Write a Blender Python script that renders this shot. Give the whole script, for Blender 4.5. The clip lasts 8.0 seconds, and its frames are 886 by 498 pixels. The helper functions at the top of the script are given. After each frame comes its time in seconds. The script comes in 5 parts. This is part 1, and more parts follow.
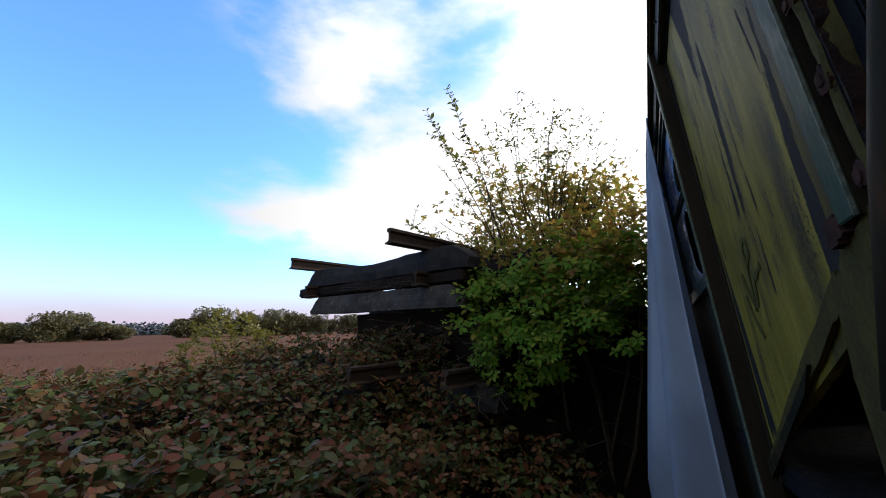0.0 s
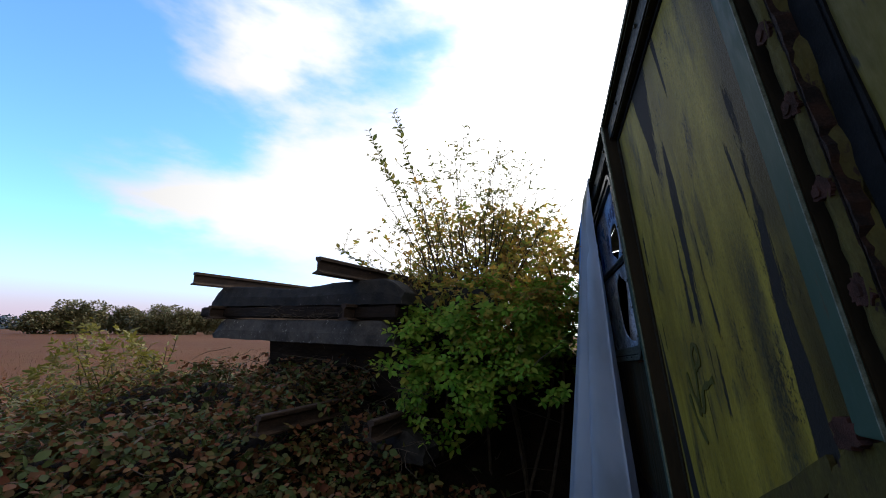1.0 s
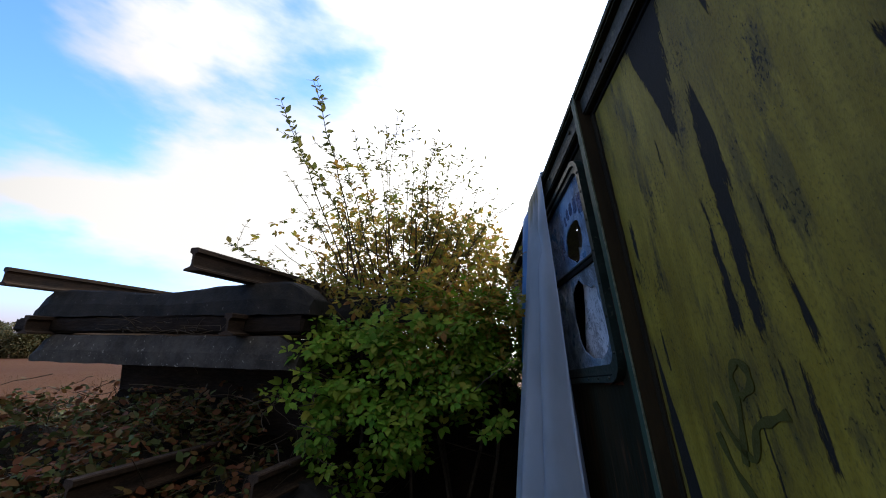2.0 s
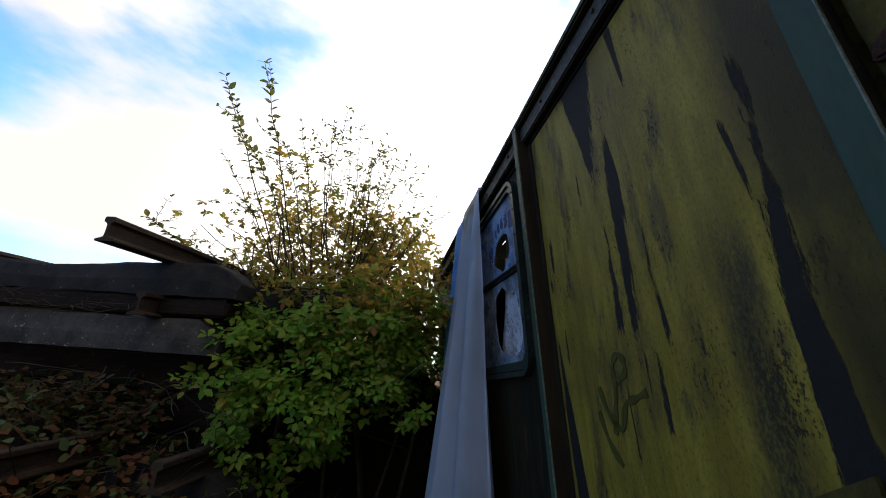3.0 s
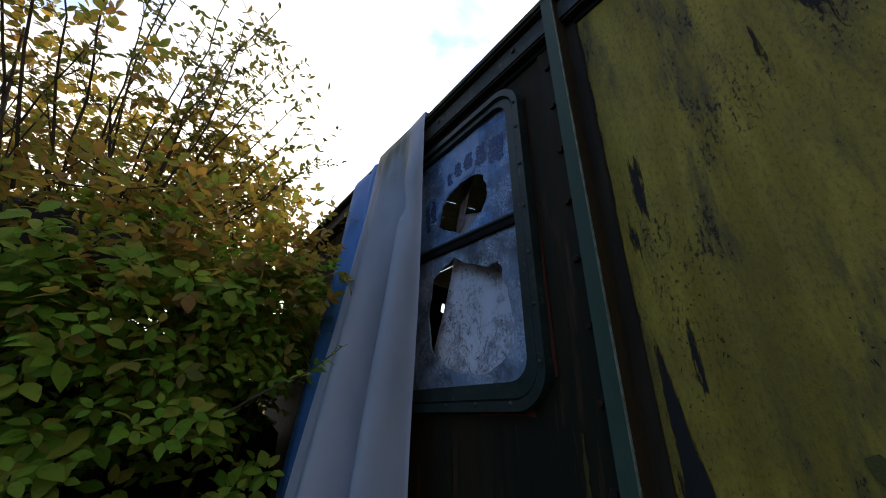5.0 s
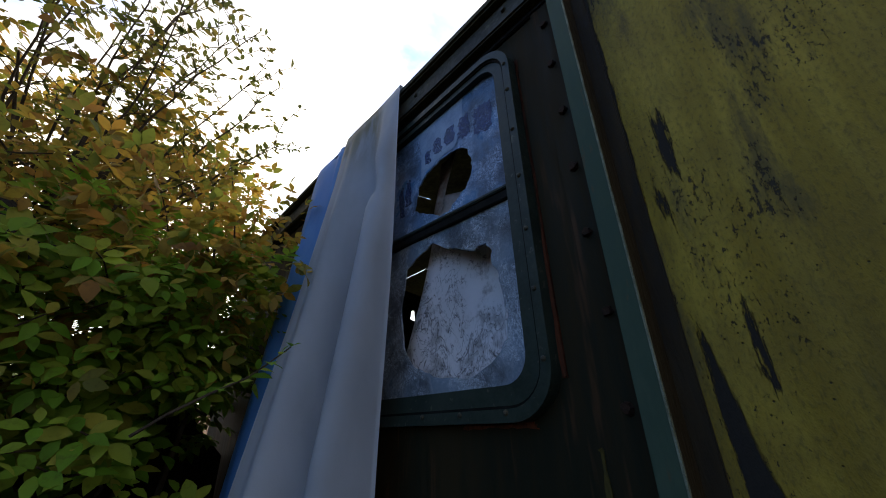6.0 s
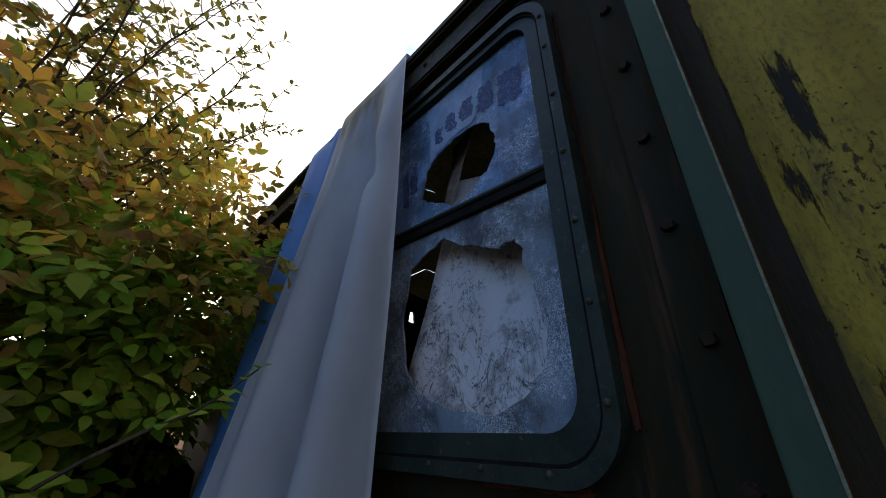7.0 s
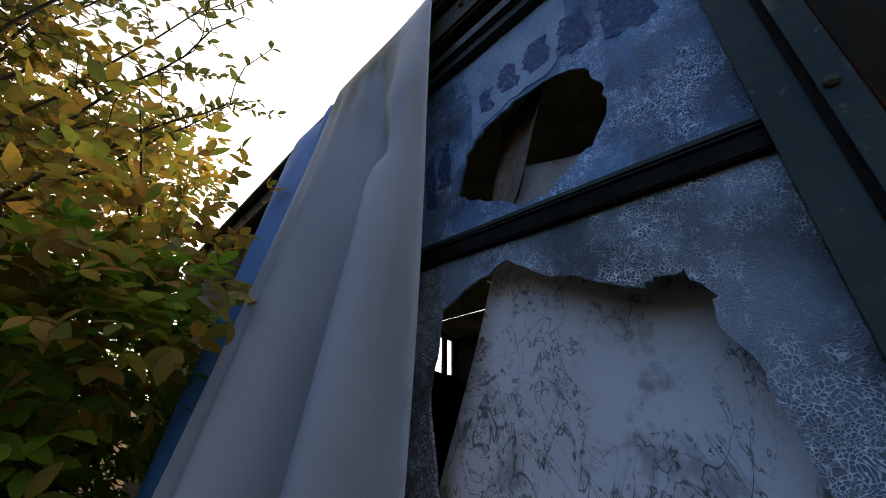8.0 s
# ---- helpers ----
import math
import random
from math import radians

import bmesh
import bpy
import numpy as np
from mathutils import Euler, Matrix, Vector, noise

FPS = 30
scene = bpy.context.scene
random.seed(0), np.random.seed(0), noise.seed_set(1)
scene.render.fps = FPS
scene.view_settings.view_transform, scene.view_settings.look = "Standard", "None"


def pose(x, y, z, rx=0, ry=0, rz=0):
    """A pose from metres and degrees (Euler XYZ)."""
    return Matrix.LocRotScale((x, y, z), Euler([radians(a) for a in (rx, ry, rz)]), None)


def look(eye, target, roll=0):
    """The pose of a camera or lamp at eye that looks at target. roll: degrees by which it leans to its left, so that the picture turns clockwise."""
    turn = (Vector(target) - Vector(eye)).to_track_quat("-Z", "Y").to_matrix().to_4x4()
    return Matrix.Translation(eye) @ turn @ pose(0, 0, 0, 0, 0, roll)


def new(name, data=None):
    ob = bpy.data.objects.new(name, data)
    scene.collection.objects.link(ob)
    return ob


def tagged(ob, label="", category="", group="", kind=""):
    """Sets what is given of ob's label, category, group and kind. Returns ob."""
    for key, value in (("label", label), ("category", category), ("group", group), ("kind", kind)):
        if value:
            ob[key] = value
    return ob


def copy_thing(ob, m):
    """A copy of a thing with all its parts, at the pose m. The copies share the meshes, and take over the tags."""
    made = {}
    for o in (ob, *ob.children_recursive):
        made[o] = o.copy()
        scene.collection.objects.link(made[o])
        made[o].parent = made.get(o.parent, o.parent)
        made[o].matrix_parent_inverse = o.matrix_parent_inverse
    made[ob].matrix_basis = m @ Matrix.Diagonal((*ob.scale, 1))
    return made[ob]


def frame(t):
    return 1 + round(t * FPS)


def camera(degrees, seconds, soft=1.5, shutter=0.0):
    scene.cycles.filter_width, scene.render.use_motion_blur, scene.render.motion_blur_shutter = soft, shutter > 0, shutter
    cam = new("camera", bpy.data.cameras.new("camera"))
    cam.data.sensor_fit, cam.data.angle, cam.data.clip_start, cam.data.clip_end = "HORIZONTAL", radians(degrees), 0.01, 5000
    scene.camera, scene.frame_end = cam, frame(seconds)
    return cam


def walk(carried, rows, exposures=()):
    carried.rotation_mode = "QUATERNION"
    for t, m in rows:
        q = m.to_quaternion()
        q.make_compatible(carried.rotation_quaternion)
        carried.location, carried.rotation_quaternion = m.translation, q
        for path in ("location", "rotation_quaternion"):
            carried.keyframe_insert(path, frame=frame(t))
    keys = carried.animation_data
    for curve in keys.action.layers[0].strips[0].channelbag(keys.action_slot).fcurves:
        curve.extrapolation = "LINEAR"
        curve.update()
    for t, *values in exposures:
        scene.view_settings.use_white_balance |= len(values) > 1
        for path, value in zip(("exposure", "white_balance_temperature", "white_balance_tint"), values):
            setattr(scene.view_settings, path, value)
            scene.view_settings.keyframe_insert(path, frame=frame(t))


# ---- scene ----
cam = camera(99.5, 8.0, soft=1.0)
PATH = [
    (0, pose(-0.306, -1.471, 1.577, 101.064, 0.849, 27.621)),
    (0.5, pose(-0.350, -1.431, 1.711, 101.800, 0.416, 22.006)),
    (1, pose(-0.459, -1.427, 1.857, 101.859, -1.189, 15.120)),
    (1.5, pose(-0.569, -1.092, 1.936, 102.714, -1.203, 9.160)),
    (1.7, pose(-0.600, -0.922, 1.902, 103.832, -0.965, 6.646)),
    (2.8, pose(-0.690, -0.975, 1.745, 106.223, -3.103, -8.055)),
    (3, pose(-0.704, -1.047, 1.773, 106.375, -3.808, -9.954)),
    (3.5, pose(-0.575, -1.074, 1.857, 107.244, -4.344, -15.539)),
    (4, pose(-0.493, -0.778, 1.852, 108.751, -5.098, -21.815)),
    (4.5, pose(-0.699, -0.398, 1.817, 110.661, -5.693, -29.443)),
    (5, pose(-0.760, 0.010, 1.721, 112.318, -6.449, -37.079)),
    (5.2, pose(-0.754, 0.116, 1.673, 113.453, -5.592, -39.947)),
    (6.3, pose(-0.627, 0.191, 1.722, 114.782, -5.581, -42.333)),
    (6.5, pose(-0.619, 0.201, 1.723, 114.222, -6.808, -42.380)),
    (7, pose(-0.557, 0.362, 1.789, 114.667, -6.468, -42.712)),
    (7.5, pose(-0.508, 0.561, 1.891, 114.864, -5.752, -43.555)),
    (8, pose(-0.415, 0.699, 1.959, 116.763, -7.223, -45.008)),
]
walk(cam, PATH, [(0, 0.50, 6350, 10), (3, 0.46, 6750, 10), (5, 0.52, 7300, 10), (6.5, 0.60, 7600, 10), (8, 0.64, 8000, 10)])

# ---- world, sun ----
world = bpy.data.worlds.new("sky")
scene.world = world
world.use_nodes = True


class Graph:
    """Short names for building node trees."""

    def __init__(self, tree):
        self.t = tree
        tree.nodes.clear()

    def n(self, kind, ins=()):
        nd = self.t.nodes.new(kind)
        for k, v in dict(ins).items():
            self.put(nd.inputs[k], v)
        return nd

    def put(self, sock, v):
        if isinstance(v, bpy.types.NodeSocket):
            self.t.links.new(v, sock)
        elif isinstance(v, (tuple, list)) and len(v) == 3 and sock.type == "RGBA":
            sock.default_value = (*v, 1)
        else:
            sock.default_value = v

    def m(self, op, a, b=0.0, c=0.0, clamp=False):
        nd = self.n("ShaderNodeMath")
        nd.operation, nd.use_clamp = op, clamp
        for i, v in enumerate((a, b, c)):
            self.put(nd.inputs[i], v)
        return nd.outputs[0]

    def ramp(self, v, lo, hi, a=0.0, b=1.0):
        nd = self.n("ShaderNodeMapRange")
        nd.interpolation_type = "SMOOTHSTEP"
        for i, q in enumerate((v, lo, hi, a, b)):
            self.put(nd.inputs[i], q)
        return nd.outputs[0]

    def mix(self, f, a, b):
        nd = self.n("ShaderNodeMix")
        nd.data_type = "RGBA"
        self.put(nd.inputs[0], f), self.put(nd.inputs[6], a), self.put(nd.inputs[7], b)
        return nd.outputs[2]

    def coords(self, which="Object", scale=(1, 1, 1), shift=(0, 0, 0)):
        tc = self.n("ShaderNodeTexCoord")
        mp = self.n("ShaderNodeMapping")
        self.put(mp.inputs[0], tc.outputs[which])
        mp.inputs["Scale"].default_value, mp.inputs["Location"].default_value = scale, shift
        return mp.outputs[0]

    def noise(self, vec, scale, detail=4.0, rough=0.55, dist=0.0):
        nd = self.n("ShaderNodeTexNoise", {"Scale": scale, "Detail": detail, "Roughness": rough, "Distortion": dist})
        self.put(nd.inputs["Vector"], vec)
        return nd.outputs[0]


SUN_AZ, SUN_EL = 24.0, 30.0  # degrees right of +y, above the horizon
g = Graph(world.node_tree)
sky = g.n("ShaderNodeTexSky")
sky.sky_type, sky.sun_disc = "NISHITA", False
sky.sun_elevation, sky.sun_rotation = radians(SUN_EL), radians(SUN_AZ)
sky.air_density, sky.dust_density, sky.ozone_density = 1.0, 0.4, 2.0
vec = g.coords("Generated")
sep = g.n("ShaderNodeSeparateXYZ")
g.put(sep.inputs[0], vec)
up = sep.outputs[2]
# one clear stretch of blue to the north-west; soft cloud thickens away from it
bent = g.coords("Generated", (1.0, 1.0, 1.9), (0.30, 0.12, 0.0))
cl = g.noise(bent, 1.9, 6.0, 0.5, 0.15)
toward = g.m("ADD", g.m("MULTIPLY", sep.outputs[0], math.sin(radians(SUN_AZ))), g.m("MULTIPLY", sep.outputs[1], math.cos(radians(SUN_AZ))))
CLEAR = (math.sin(radians(-80)) * math.cos(radians(24)), math.cos(radians(-80)) * math.cos(radians(24)), math.sin(radians(24)))
off = 0.0
for i in range(3):
    off = g.m("ADD", off, g.m("MULTIPLY", sep.outputs[i], CLEAR[i]))
spread = g.n("ShaderNodeMapRange")
for i, q in enumerate((off, 1.0, 0.5, -0.27, 0.42)):
    g.put(spread.inputs[i], q)

def lobe(azi, ele, wide, high, amount):
    """A bank of cloud round one direction, longer than it is high."""
    a, e = radians(azi), radians(ele)
    axes = ((math.cos(a), -math.sin(a), 0.0), (-math.sin(a) * math.sin(e), -math.cos(a) * math.sin(e), math.cos(e)))
    total = 0.0
    for axis, size in zip(axes, (wide, high)):
        d = 0.0
        for k in range(3):
            d = g.m("ADD", d, g.m("MULTIPLY", sep.outputs[k], axis[k]))
        d = g.m("DIVIDE", g.m("MULTIPLY_ADD", g.m("SUBTRACT", cl, 0.5), 0.25, d), size)
        total = g.m("ADD", total, g.m("MULTIPLY", d, d))
    return g.m("MULTIPLY", g.m("EXPONENT", g.m("MULTIPLY", total, -1.0)), g.ramp(toward, -0.2, 0.1, 0.0, amount))


banks = g.m("ADD", g.m("ADD", lobe(-47, 15.5, 0.22, 0.055, 0.66), lobe(-41, 38, 0.13, 0.11, 0.5)), lobe(-26, 22, 0.30, 0.13, 0.5))
wisp = g.ramp(g.noise(g.coords("Generated", (1.0, 1.0, 2.6)), 7.0, 6.0, 0.55), 0.3, 0.7, -0.09, 0.09)
dens = g.ramp(g.m("ADD", g.m("ADD", g.m("MULTIPLY_ADD", cl, 1.7, -0.42), g.m("ADD", banks, wisp)), spread.outputs[0]), 0.38, 0.92)
haze = g.ramp(up, 0.0, 0.17, 0.95, 0.0)
glare = g.m("ADD", g.m("ADD", g.ramp(toward, -0.2, 0.4, 4.0, 7.5), g.ramp(toward, 0.5, 1.0, 0.0, 16.0)), g.ramp(up, 0.45, 1.0, 0.0, 4.5))
white = g.n("ShaderNodeCombineColor")
for i, k in enumerate((1.0, 0.98, 0.96)):
    g.put(white.inputs[i], g.m("MULTIPLY", glare, k))
tinted = g.n("ShaderNodeMix")
tinted.data_type, tinted.blend_type = "RGBA", "MULTIPLY"
g.put(tinted.inputs[0], 1.0), g.put(tinted.inputs[6], sky.outputs[0]), g.put(tinted.inputs[7], (1.45, 2.15, 3.1))
lit = g.mix(g.m("MAXIMUM", haze, 0.0), tinted.outputs[2], (5.1, 4.15, 5.2))
lit = g.mix(dens, lit, white.outputs[0])
bg = g.n("ShaderNodeBackground", {"Strength": 0.1})
g.put(bg.inputs[0], lit)
out = g.n("ShaderNodeOutputWorld")
g.t.links.new(bg.outputs[0], out.inputs[0])

sun_data = bpy.data.lights.new("sun", "SUN")
sun_data.energy, sun_data.angle, sun_data.color = 2.8, radians(8), (1.0, 0.9, 0.76)
sun = new("sun", sun_data)
az, el = radians(SUN_AZ), radians(SUN_EL)
sun_way = Vector((math.sin(az) * math.cos(el), math.cos(az) * math.cos(el), math.sin(el)))
sun.matrix_world = look(sun_way * 40, (0, 0, 0))


# ---- materials ----
def material(name):
    m = bpy.data.materials.new(name)
    m.use_nodes = True
    return m, Graph(m.node_tree)


def finish(g, color, rough, bump=None, strength=0.4, depth=0.004, metal=0.0, spec=0.5):
    p = g.n("ShaderNodeBsdfPrincipled", {"Metallic": metal, "Specular IOR Level": spec})
    g.put(p.inputs["Base Color"], color), g.put(p.inputs["Roughness"], rough)
    if bump is not None:
        b = g.n("ShaderNodeBump", {"Strength": strength, "Distance": depth})
        g.put(b.inputs["Height"], bump)
        g.put(p.inputs["Normal"], b.outputs[0])
    o = g.n("ShaderNodeOutputMaterial")
    g.t.links.new(p.outputs[0], o.inputs[0])
    return p


def simple(name, a, b, scale, rough=0.7, stretch=(1, 1, 1), depth=0.003, metal=0.0, spec=0.15, fleck=None, specks=(0.62, 0.70)):
    """A surface with two scales of variation between two colours, and flecks of a third."""
    m, g = material(name)
    v = g.coords("Object", stretch)
    big, fine = g.noise(v, scale, 5.0, 0.6), g.noise(v, scale * 9, 4.0, 0.65)
    f = g.ramp(g.m("ADD", g.m("MULTIPLY", big, 0.65), g.m("MULTIPLY", fine, 0.35)), 0.36, 0.64)
    col = g.mix(f, a, b)
    if fleck:
        col = g.mix(g.ramp(g.noise(v, scale * 5, 3.0, 0.7), *specks), col, fleck)
    finish(g, col, g.ramp(fine, 0.3, 0.7, rough - 0.12, rough + 0.12), fine, 0.5, depth, metal, spec)
    return m


def streaked_panel():
    """Olive growth over grey sheet: runs where it has come away, chips, pits and soft grey smears."""
    m, g = material("algae_covered_panel")
    v = g.coords("Object")
    sp = g.n("ShaderNodeSeparateXYZ")
    g.put(sp.inputs[0], v)
    wob = g.m("SUBTRACT", g.noise(g.coords("Object", (1, 1, 0.3)), 9.0, 4.0, 0.6), 0.5)
    rag = g.m("SUBTRACT", g.noise(g.coords("Object", (1, 1, 0.13)), 85.0, 6.0, 0.8), 0.5)
    y = g.m("ADD", sp.outputs[1], g.m("ADD", g.m("MULTIPLY", wob, 0.022), g.m("MULTIPLY", rag, 0.040)))
    z = g.m("ADD", sp.outputs[2], g.m("MULTIPLY", rag, 0.34))
    streaks = [  # y at the top, y at the bottom, half width above and below, top, bottom
        (-0.035, -0.042, 0.115, 0.003, 2.90, 2.39), (-0.140, -0.136, 0.010, 0.032, 2.49, 2.30), (-0.136, -0.104, 0.032, 0.013, 2.31, 1.87), (-0.056, -0.040, 0.004, 0.016, 2.19, 1.87), (-0.212, -0.207, 0.003, 0.005, 2.14, 2.00), (-0.212, -0.220, 0.005, 0.011, 1.97, 1.84),
        (-0.168, -0.158, 0.003, 0.007, 1.80, 1.62), (-0.250, -0.270, 0.016, 0.006, 2.84, 2.60), (0.050, 0.050, 0.003, 0.006, 2.46, 2.38), (-0.565, -0.565, 0.012, 0.008, 2.36, 2.25),
        (-0.503, -0.511, 0.008, 0.004, 2.24, 2.10), (-0.556, -0.549, 0.006, 0.008, 2.22, 2.08), (-0.550, -0.528, 0.013, 0.024, 2.08, 1.86), (-0.528, -0.535, 0.024, 0.036, 1.87, 1.42), (0.312, 0.314, 0.012, 0.008, 2.30, 2.18), (0.350, 0.345, 0.010, 0.007, 2.14, 2.095),
        (0.352, 0.328, 0.003, 0.030, 1.90, 1.56), (0.328, 0.300, 0.030, 0.045, 1.57, 1.20), (0.288, 0.291, 0.004, 0.008, 1.92, 1.84), (-0.120, -0.118, 0.005, 0.004, 1.80, 1.72), (-0.02, -0.02, 0.004, 0.004, 1.72, 1.55),
    ]
    mask = 0.0
    for ya, yb, wa, wb, top, bot in streaks:
        t = g.m("DIVIDE", g.m("SUBTRACT", top, z), top - bot)
        mid = g.m("MULTIPLY_ADD", t, yb - ya, ya)
        wide = g.m("MULTIPLY_ADD", t, wb - wa, wa)
        near = g.ramp(g.m("SUBTRACT", wide, g.m("ABSOLUTE", g.m("SUBTRACT", y, mid))), -0.0015, 0.002)
        inside = g.m("MULTIPLY", g.ramp(z, bot - 0.015, bot + 0.01), g.ramp(z, top - 0.01, top + 0.015, 1.0, 0.0))
        mask = g.m("MAXIMUM", mask, g.m("MULTIPLY", near, inside))
    edge = g.ramp(g.m("ADD", y, g.m("MULTIPLY", sp.outputs[2], 0.012)), 0.398, 0.402)
    mask = g.m("MAXIMUM", mask, edge)
    # chips in clusters, and small pits everywhere
    chip = g.noise(g.coords("Object", (1, 1, 0.5)), 130.0, 4.0, 0.75)
    where = g.noise(g.coords("Object", (1, 1, 0.45)), 5.5, 4.0, 0.65)
    smear = g.m("MULTIPLY", g.ramp(g.noise(g.coords("Object", (1, 1, 0.22)), 9.0, 6.0, 0.7), 0.50, 0.63), 0.8)
    chips = g.ramp(g.m("ADD", chip, g.m("MULTIPLY_ADD", smear, 0.13, g.m("MULTIPLY", g.m("SUBTRACT", where, 0.5), 0.8))), 0.662, 0.71)
    pit = g.n("ShaderNodeTexVoronoi", {"Scale": 60.0})
    g.put(pit.inputs["Vector"], v)
    pits = g.m("MULTIPLY", g.ramp(pit.outputs[0], 0.05, 0.11, 1.0, 0.0), g.ramp(where, 0.44, 0.52))
    long = g.noise(g.coords("Object", (1, 1, 0.12)), 15.0, 5.0, 0.62)
    fine = g.noise(g.coords("Object", (1, 1, 0.5)), 150.0, 4.0, 0.75)
    cloudy = g.noise(g.coords("Object", (1, 1, 0.6)), 3.2, 5.0, 0.6)
    algae = g.mix(g.ramp(long, 0.35, 0.66), (0.180, 0.126, 0.011), (0.270, 0.198, 0.025))
    algae = g.mix(g.ramp(cloudy, 0.42, 0.66, 0.0, 0.75), algae, (0.118, 0.082, 0.013))
    algae = g.mix(smear, algae, (0.072, 0.055, 0.018))
    algae = g.mix(g.ramp(fine, 0.46, 0.70, 0.0, 0.55), algae, (0.045, 0.038, 0.010))
    algae = g.mix(g.m("MULTIPLY", g.m("MAXIMUM", chips, pits), 0.9), algae, (0.016, 0.014, 0.009))
    # brown dirt, together with lens darkening painted in towards this side
    stain_falloff = g.ramp(g.m("ADD", y, g.m("MULTIPLY", wob, 0.06)), -0.59, -0.50, 1.0, 0.0)
    algae = g.mix(g.m("MULTIPLY", stain_falloff, g.ramp(cloudy, 0.3, 0.6, 0.72, 1.0)), algae, (0.040, 0.028, 0.006))
    soft = g.ramp(g.m("ABSOLUTE", g.m("ADD", g.m("ADD", sp.outputs[1], 0.425), g.m("MULTIPLY", wob, 0.16))), 0.012, 0.065, 1.0, 0.0)
    soft = g.m("MULTIPLY", g.m("MULTIPLY", soft, g.ramp(sp.outputs[2], 1.92, 2.16, 1.0, 0.0)), g.ramp(chip, 0.38, 0.58, 0.45, 0.9))
    algae = g.mix(soft, algae, (0.032, 0.027, 0.013))
    bare = g.mix(fine, (0.010, 0.009, 0.007), (0.020, 0.017, 0.013))
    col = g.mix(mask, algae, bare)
    relief = g.m("SUBTRACT", g.m("MULTIPLY_ADD", fine, 0.6, g.m("MULTIPLY", long, 0.2)), g.m("MULTIPLY", g.m("MAXIMUM", mask, g.m("MAXIMUM", chips, pits)), 0.7))
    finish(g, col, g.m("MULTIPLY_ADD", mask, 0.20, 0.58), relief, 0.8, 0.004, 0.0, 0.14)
    return m


def leaf_material(name, tones, lucent=0.35, rough=0.5, gloss=0.3):
    """Leaves that differ one by one and let some light through."""
    m, g = material(name)
    geo = g.n("ShaderNodeNewGeometry")
    r = g.n("ShaderNodeValToRGB")
    g.put(r.inputs[0], geo.outputs["Random Per Island"])
    el = r.color_ramp.elements
    while len(el) < len(tones):
        el.new(0.5)
    for i, c in enumerate(tones):
        el[i].position, el[i].color = i / (len(tones) - 1), (*c, 1)
    spots = g.noise(g.coords("Object"), 55.0, 3.0, 0.6)
    col = g.mix(g.ramp(spots, 0.50, 0.75, 0.0, 0.4), r.outputs[0], (0.06, 0.045, 0.018))
    p = g.n("ShaderNodeBsdfPrincipled", {"Roughness": rough, "Specular IOR Level": gloss})
    g.put(p.inputs["Base Color"], col)
    tr = g.n("ShaderNodeBsdfTranslucent")
    g.put(tr.inputs[0], col)
    mx = g.n("ShaderNodeMixShader", {0: lucent})
    g.t.links.new(p.outputs[0], mx.inputs[1]), g.t.links.new(tr.outputs[0], mx.inputs[2])
    o = g.n("ShaderNodeOutputMaterial")
    g.t.links.new(mx.outputs[0], o.inputs[0])
    return m


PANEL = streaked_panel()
PANEL_OLD = simple("weathered_olive_panel", (0.105, 0.080, 0.011), (0.060, 0.046, 0.009), 5.0, 0.7, (1, 1, 0.3), fleck=(0.03, 0.025, 0.015))
DARK_PAINT = simple("dark_green_paint", (0.0080, 0.0095, 0.0048), (0.0250, 0.0165, 0.0065), 4.0, 0.7, (1, 1, 0.12), 0.0015, spec=0.09, fleck=(0.050, 0.024, 0.010), specks=(0.54, 0.68))
BAR_PAINT = simple("grey_green_bar_paint", (0.028, 0.050, 0.034), (0.040, 0.064, 0.042), 7.0, 0.5, (1, 1, 0.3), 0.001, spec=0.07, fleck=(0.05, 0.05, 0.030))
BAR_BROWN = simple("dark_brown_edge", (0.013, 0.009, 0.004), (0.028, 0.019, 0.008), 14.0, 0.7, (1, 1, 0.2))
FRAME_PAINT = simple("window_frame_paint", (0.011, 0.018, 0.014), (0.021, 0.031, 0.024), 9.0, 0.4, depth=0.001, fleck=(0.05, 0.055, 0.04))
RUST = simple("rust", (0.034, 0.015, 0.008), (0.011, 0.008, 0.006), 30.0, 0.85)
ORANGE_RUST = simple("orange_rust_run", (0.090, 0.022, 0.007), (0.030, 0.013, 0.007), 22.0, 0.85, (1, 1, 0.3))
MOSS = simple("mossy_metal", (0.068, 0.053, 0.012), (0.044, 0.033, 0.011), 13.0, 0.85, (1, 1, 0.5), 0.008, spec=0.08, fleck=(0.030, 0.017, 0.012))
PURPLE_RUST = simple("dark_purple_rust", (0.062, 0.028, 0.020), (0.026, 0.014, 0.010), 40.0, 0.9, depth=0.008, spec=0.05)
ROOF = simple("mossy_roof", (0.050, 0.050, 0.022), (0.022, 0.022, 0.016), 5.0, 0.8)
GREY_PAINT = simple("grey_rail_paint", (0.045, 0.042, 0.028), (0.024, 0.024, 0.018), 7.0, 0.55, fleck=(0.09, 0.09, 0.05))
RUBBER = simple("black_seal", (0.006, 0.006, 0.005), (0.012, 0.011, 0.010), 20.0, 0.8, spec=0.05)
# near-black, so the shade inside the trailer is part of the colour
INSIDE_SHADE = simple("interior_shade_black", (0.008, 0.006, 0.005), (0.005, 0.004, 0.004), 4.0, 0.8)
CONCRETE = simple("weathered_concrete", (0.026, 0.024, 0.022), (0.068, 0.062, 0.056), 6.0, 0.9, depth=0.010, fleck=(0.22, 0.21, 0.19), specks=(0.64, 0.68))
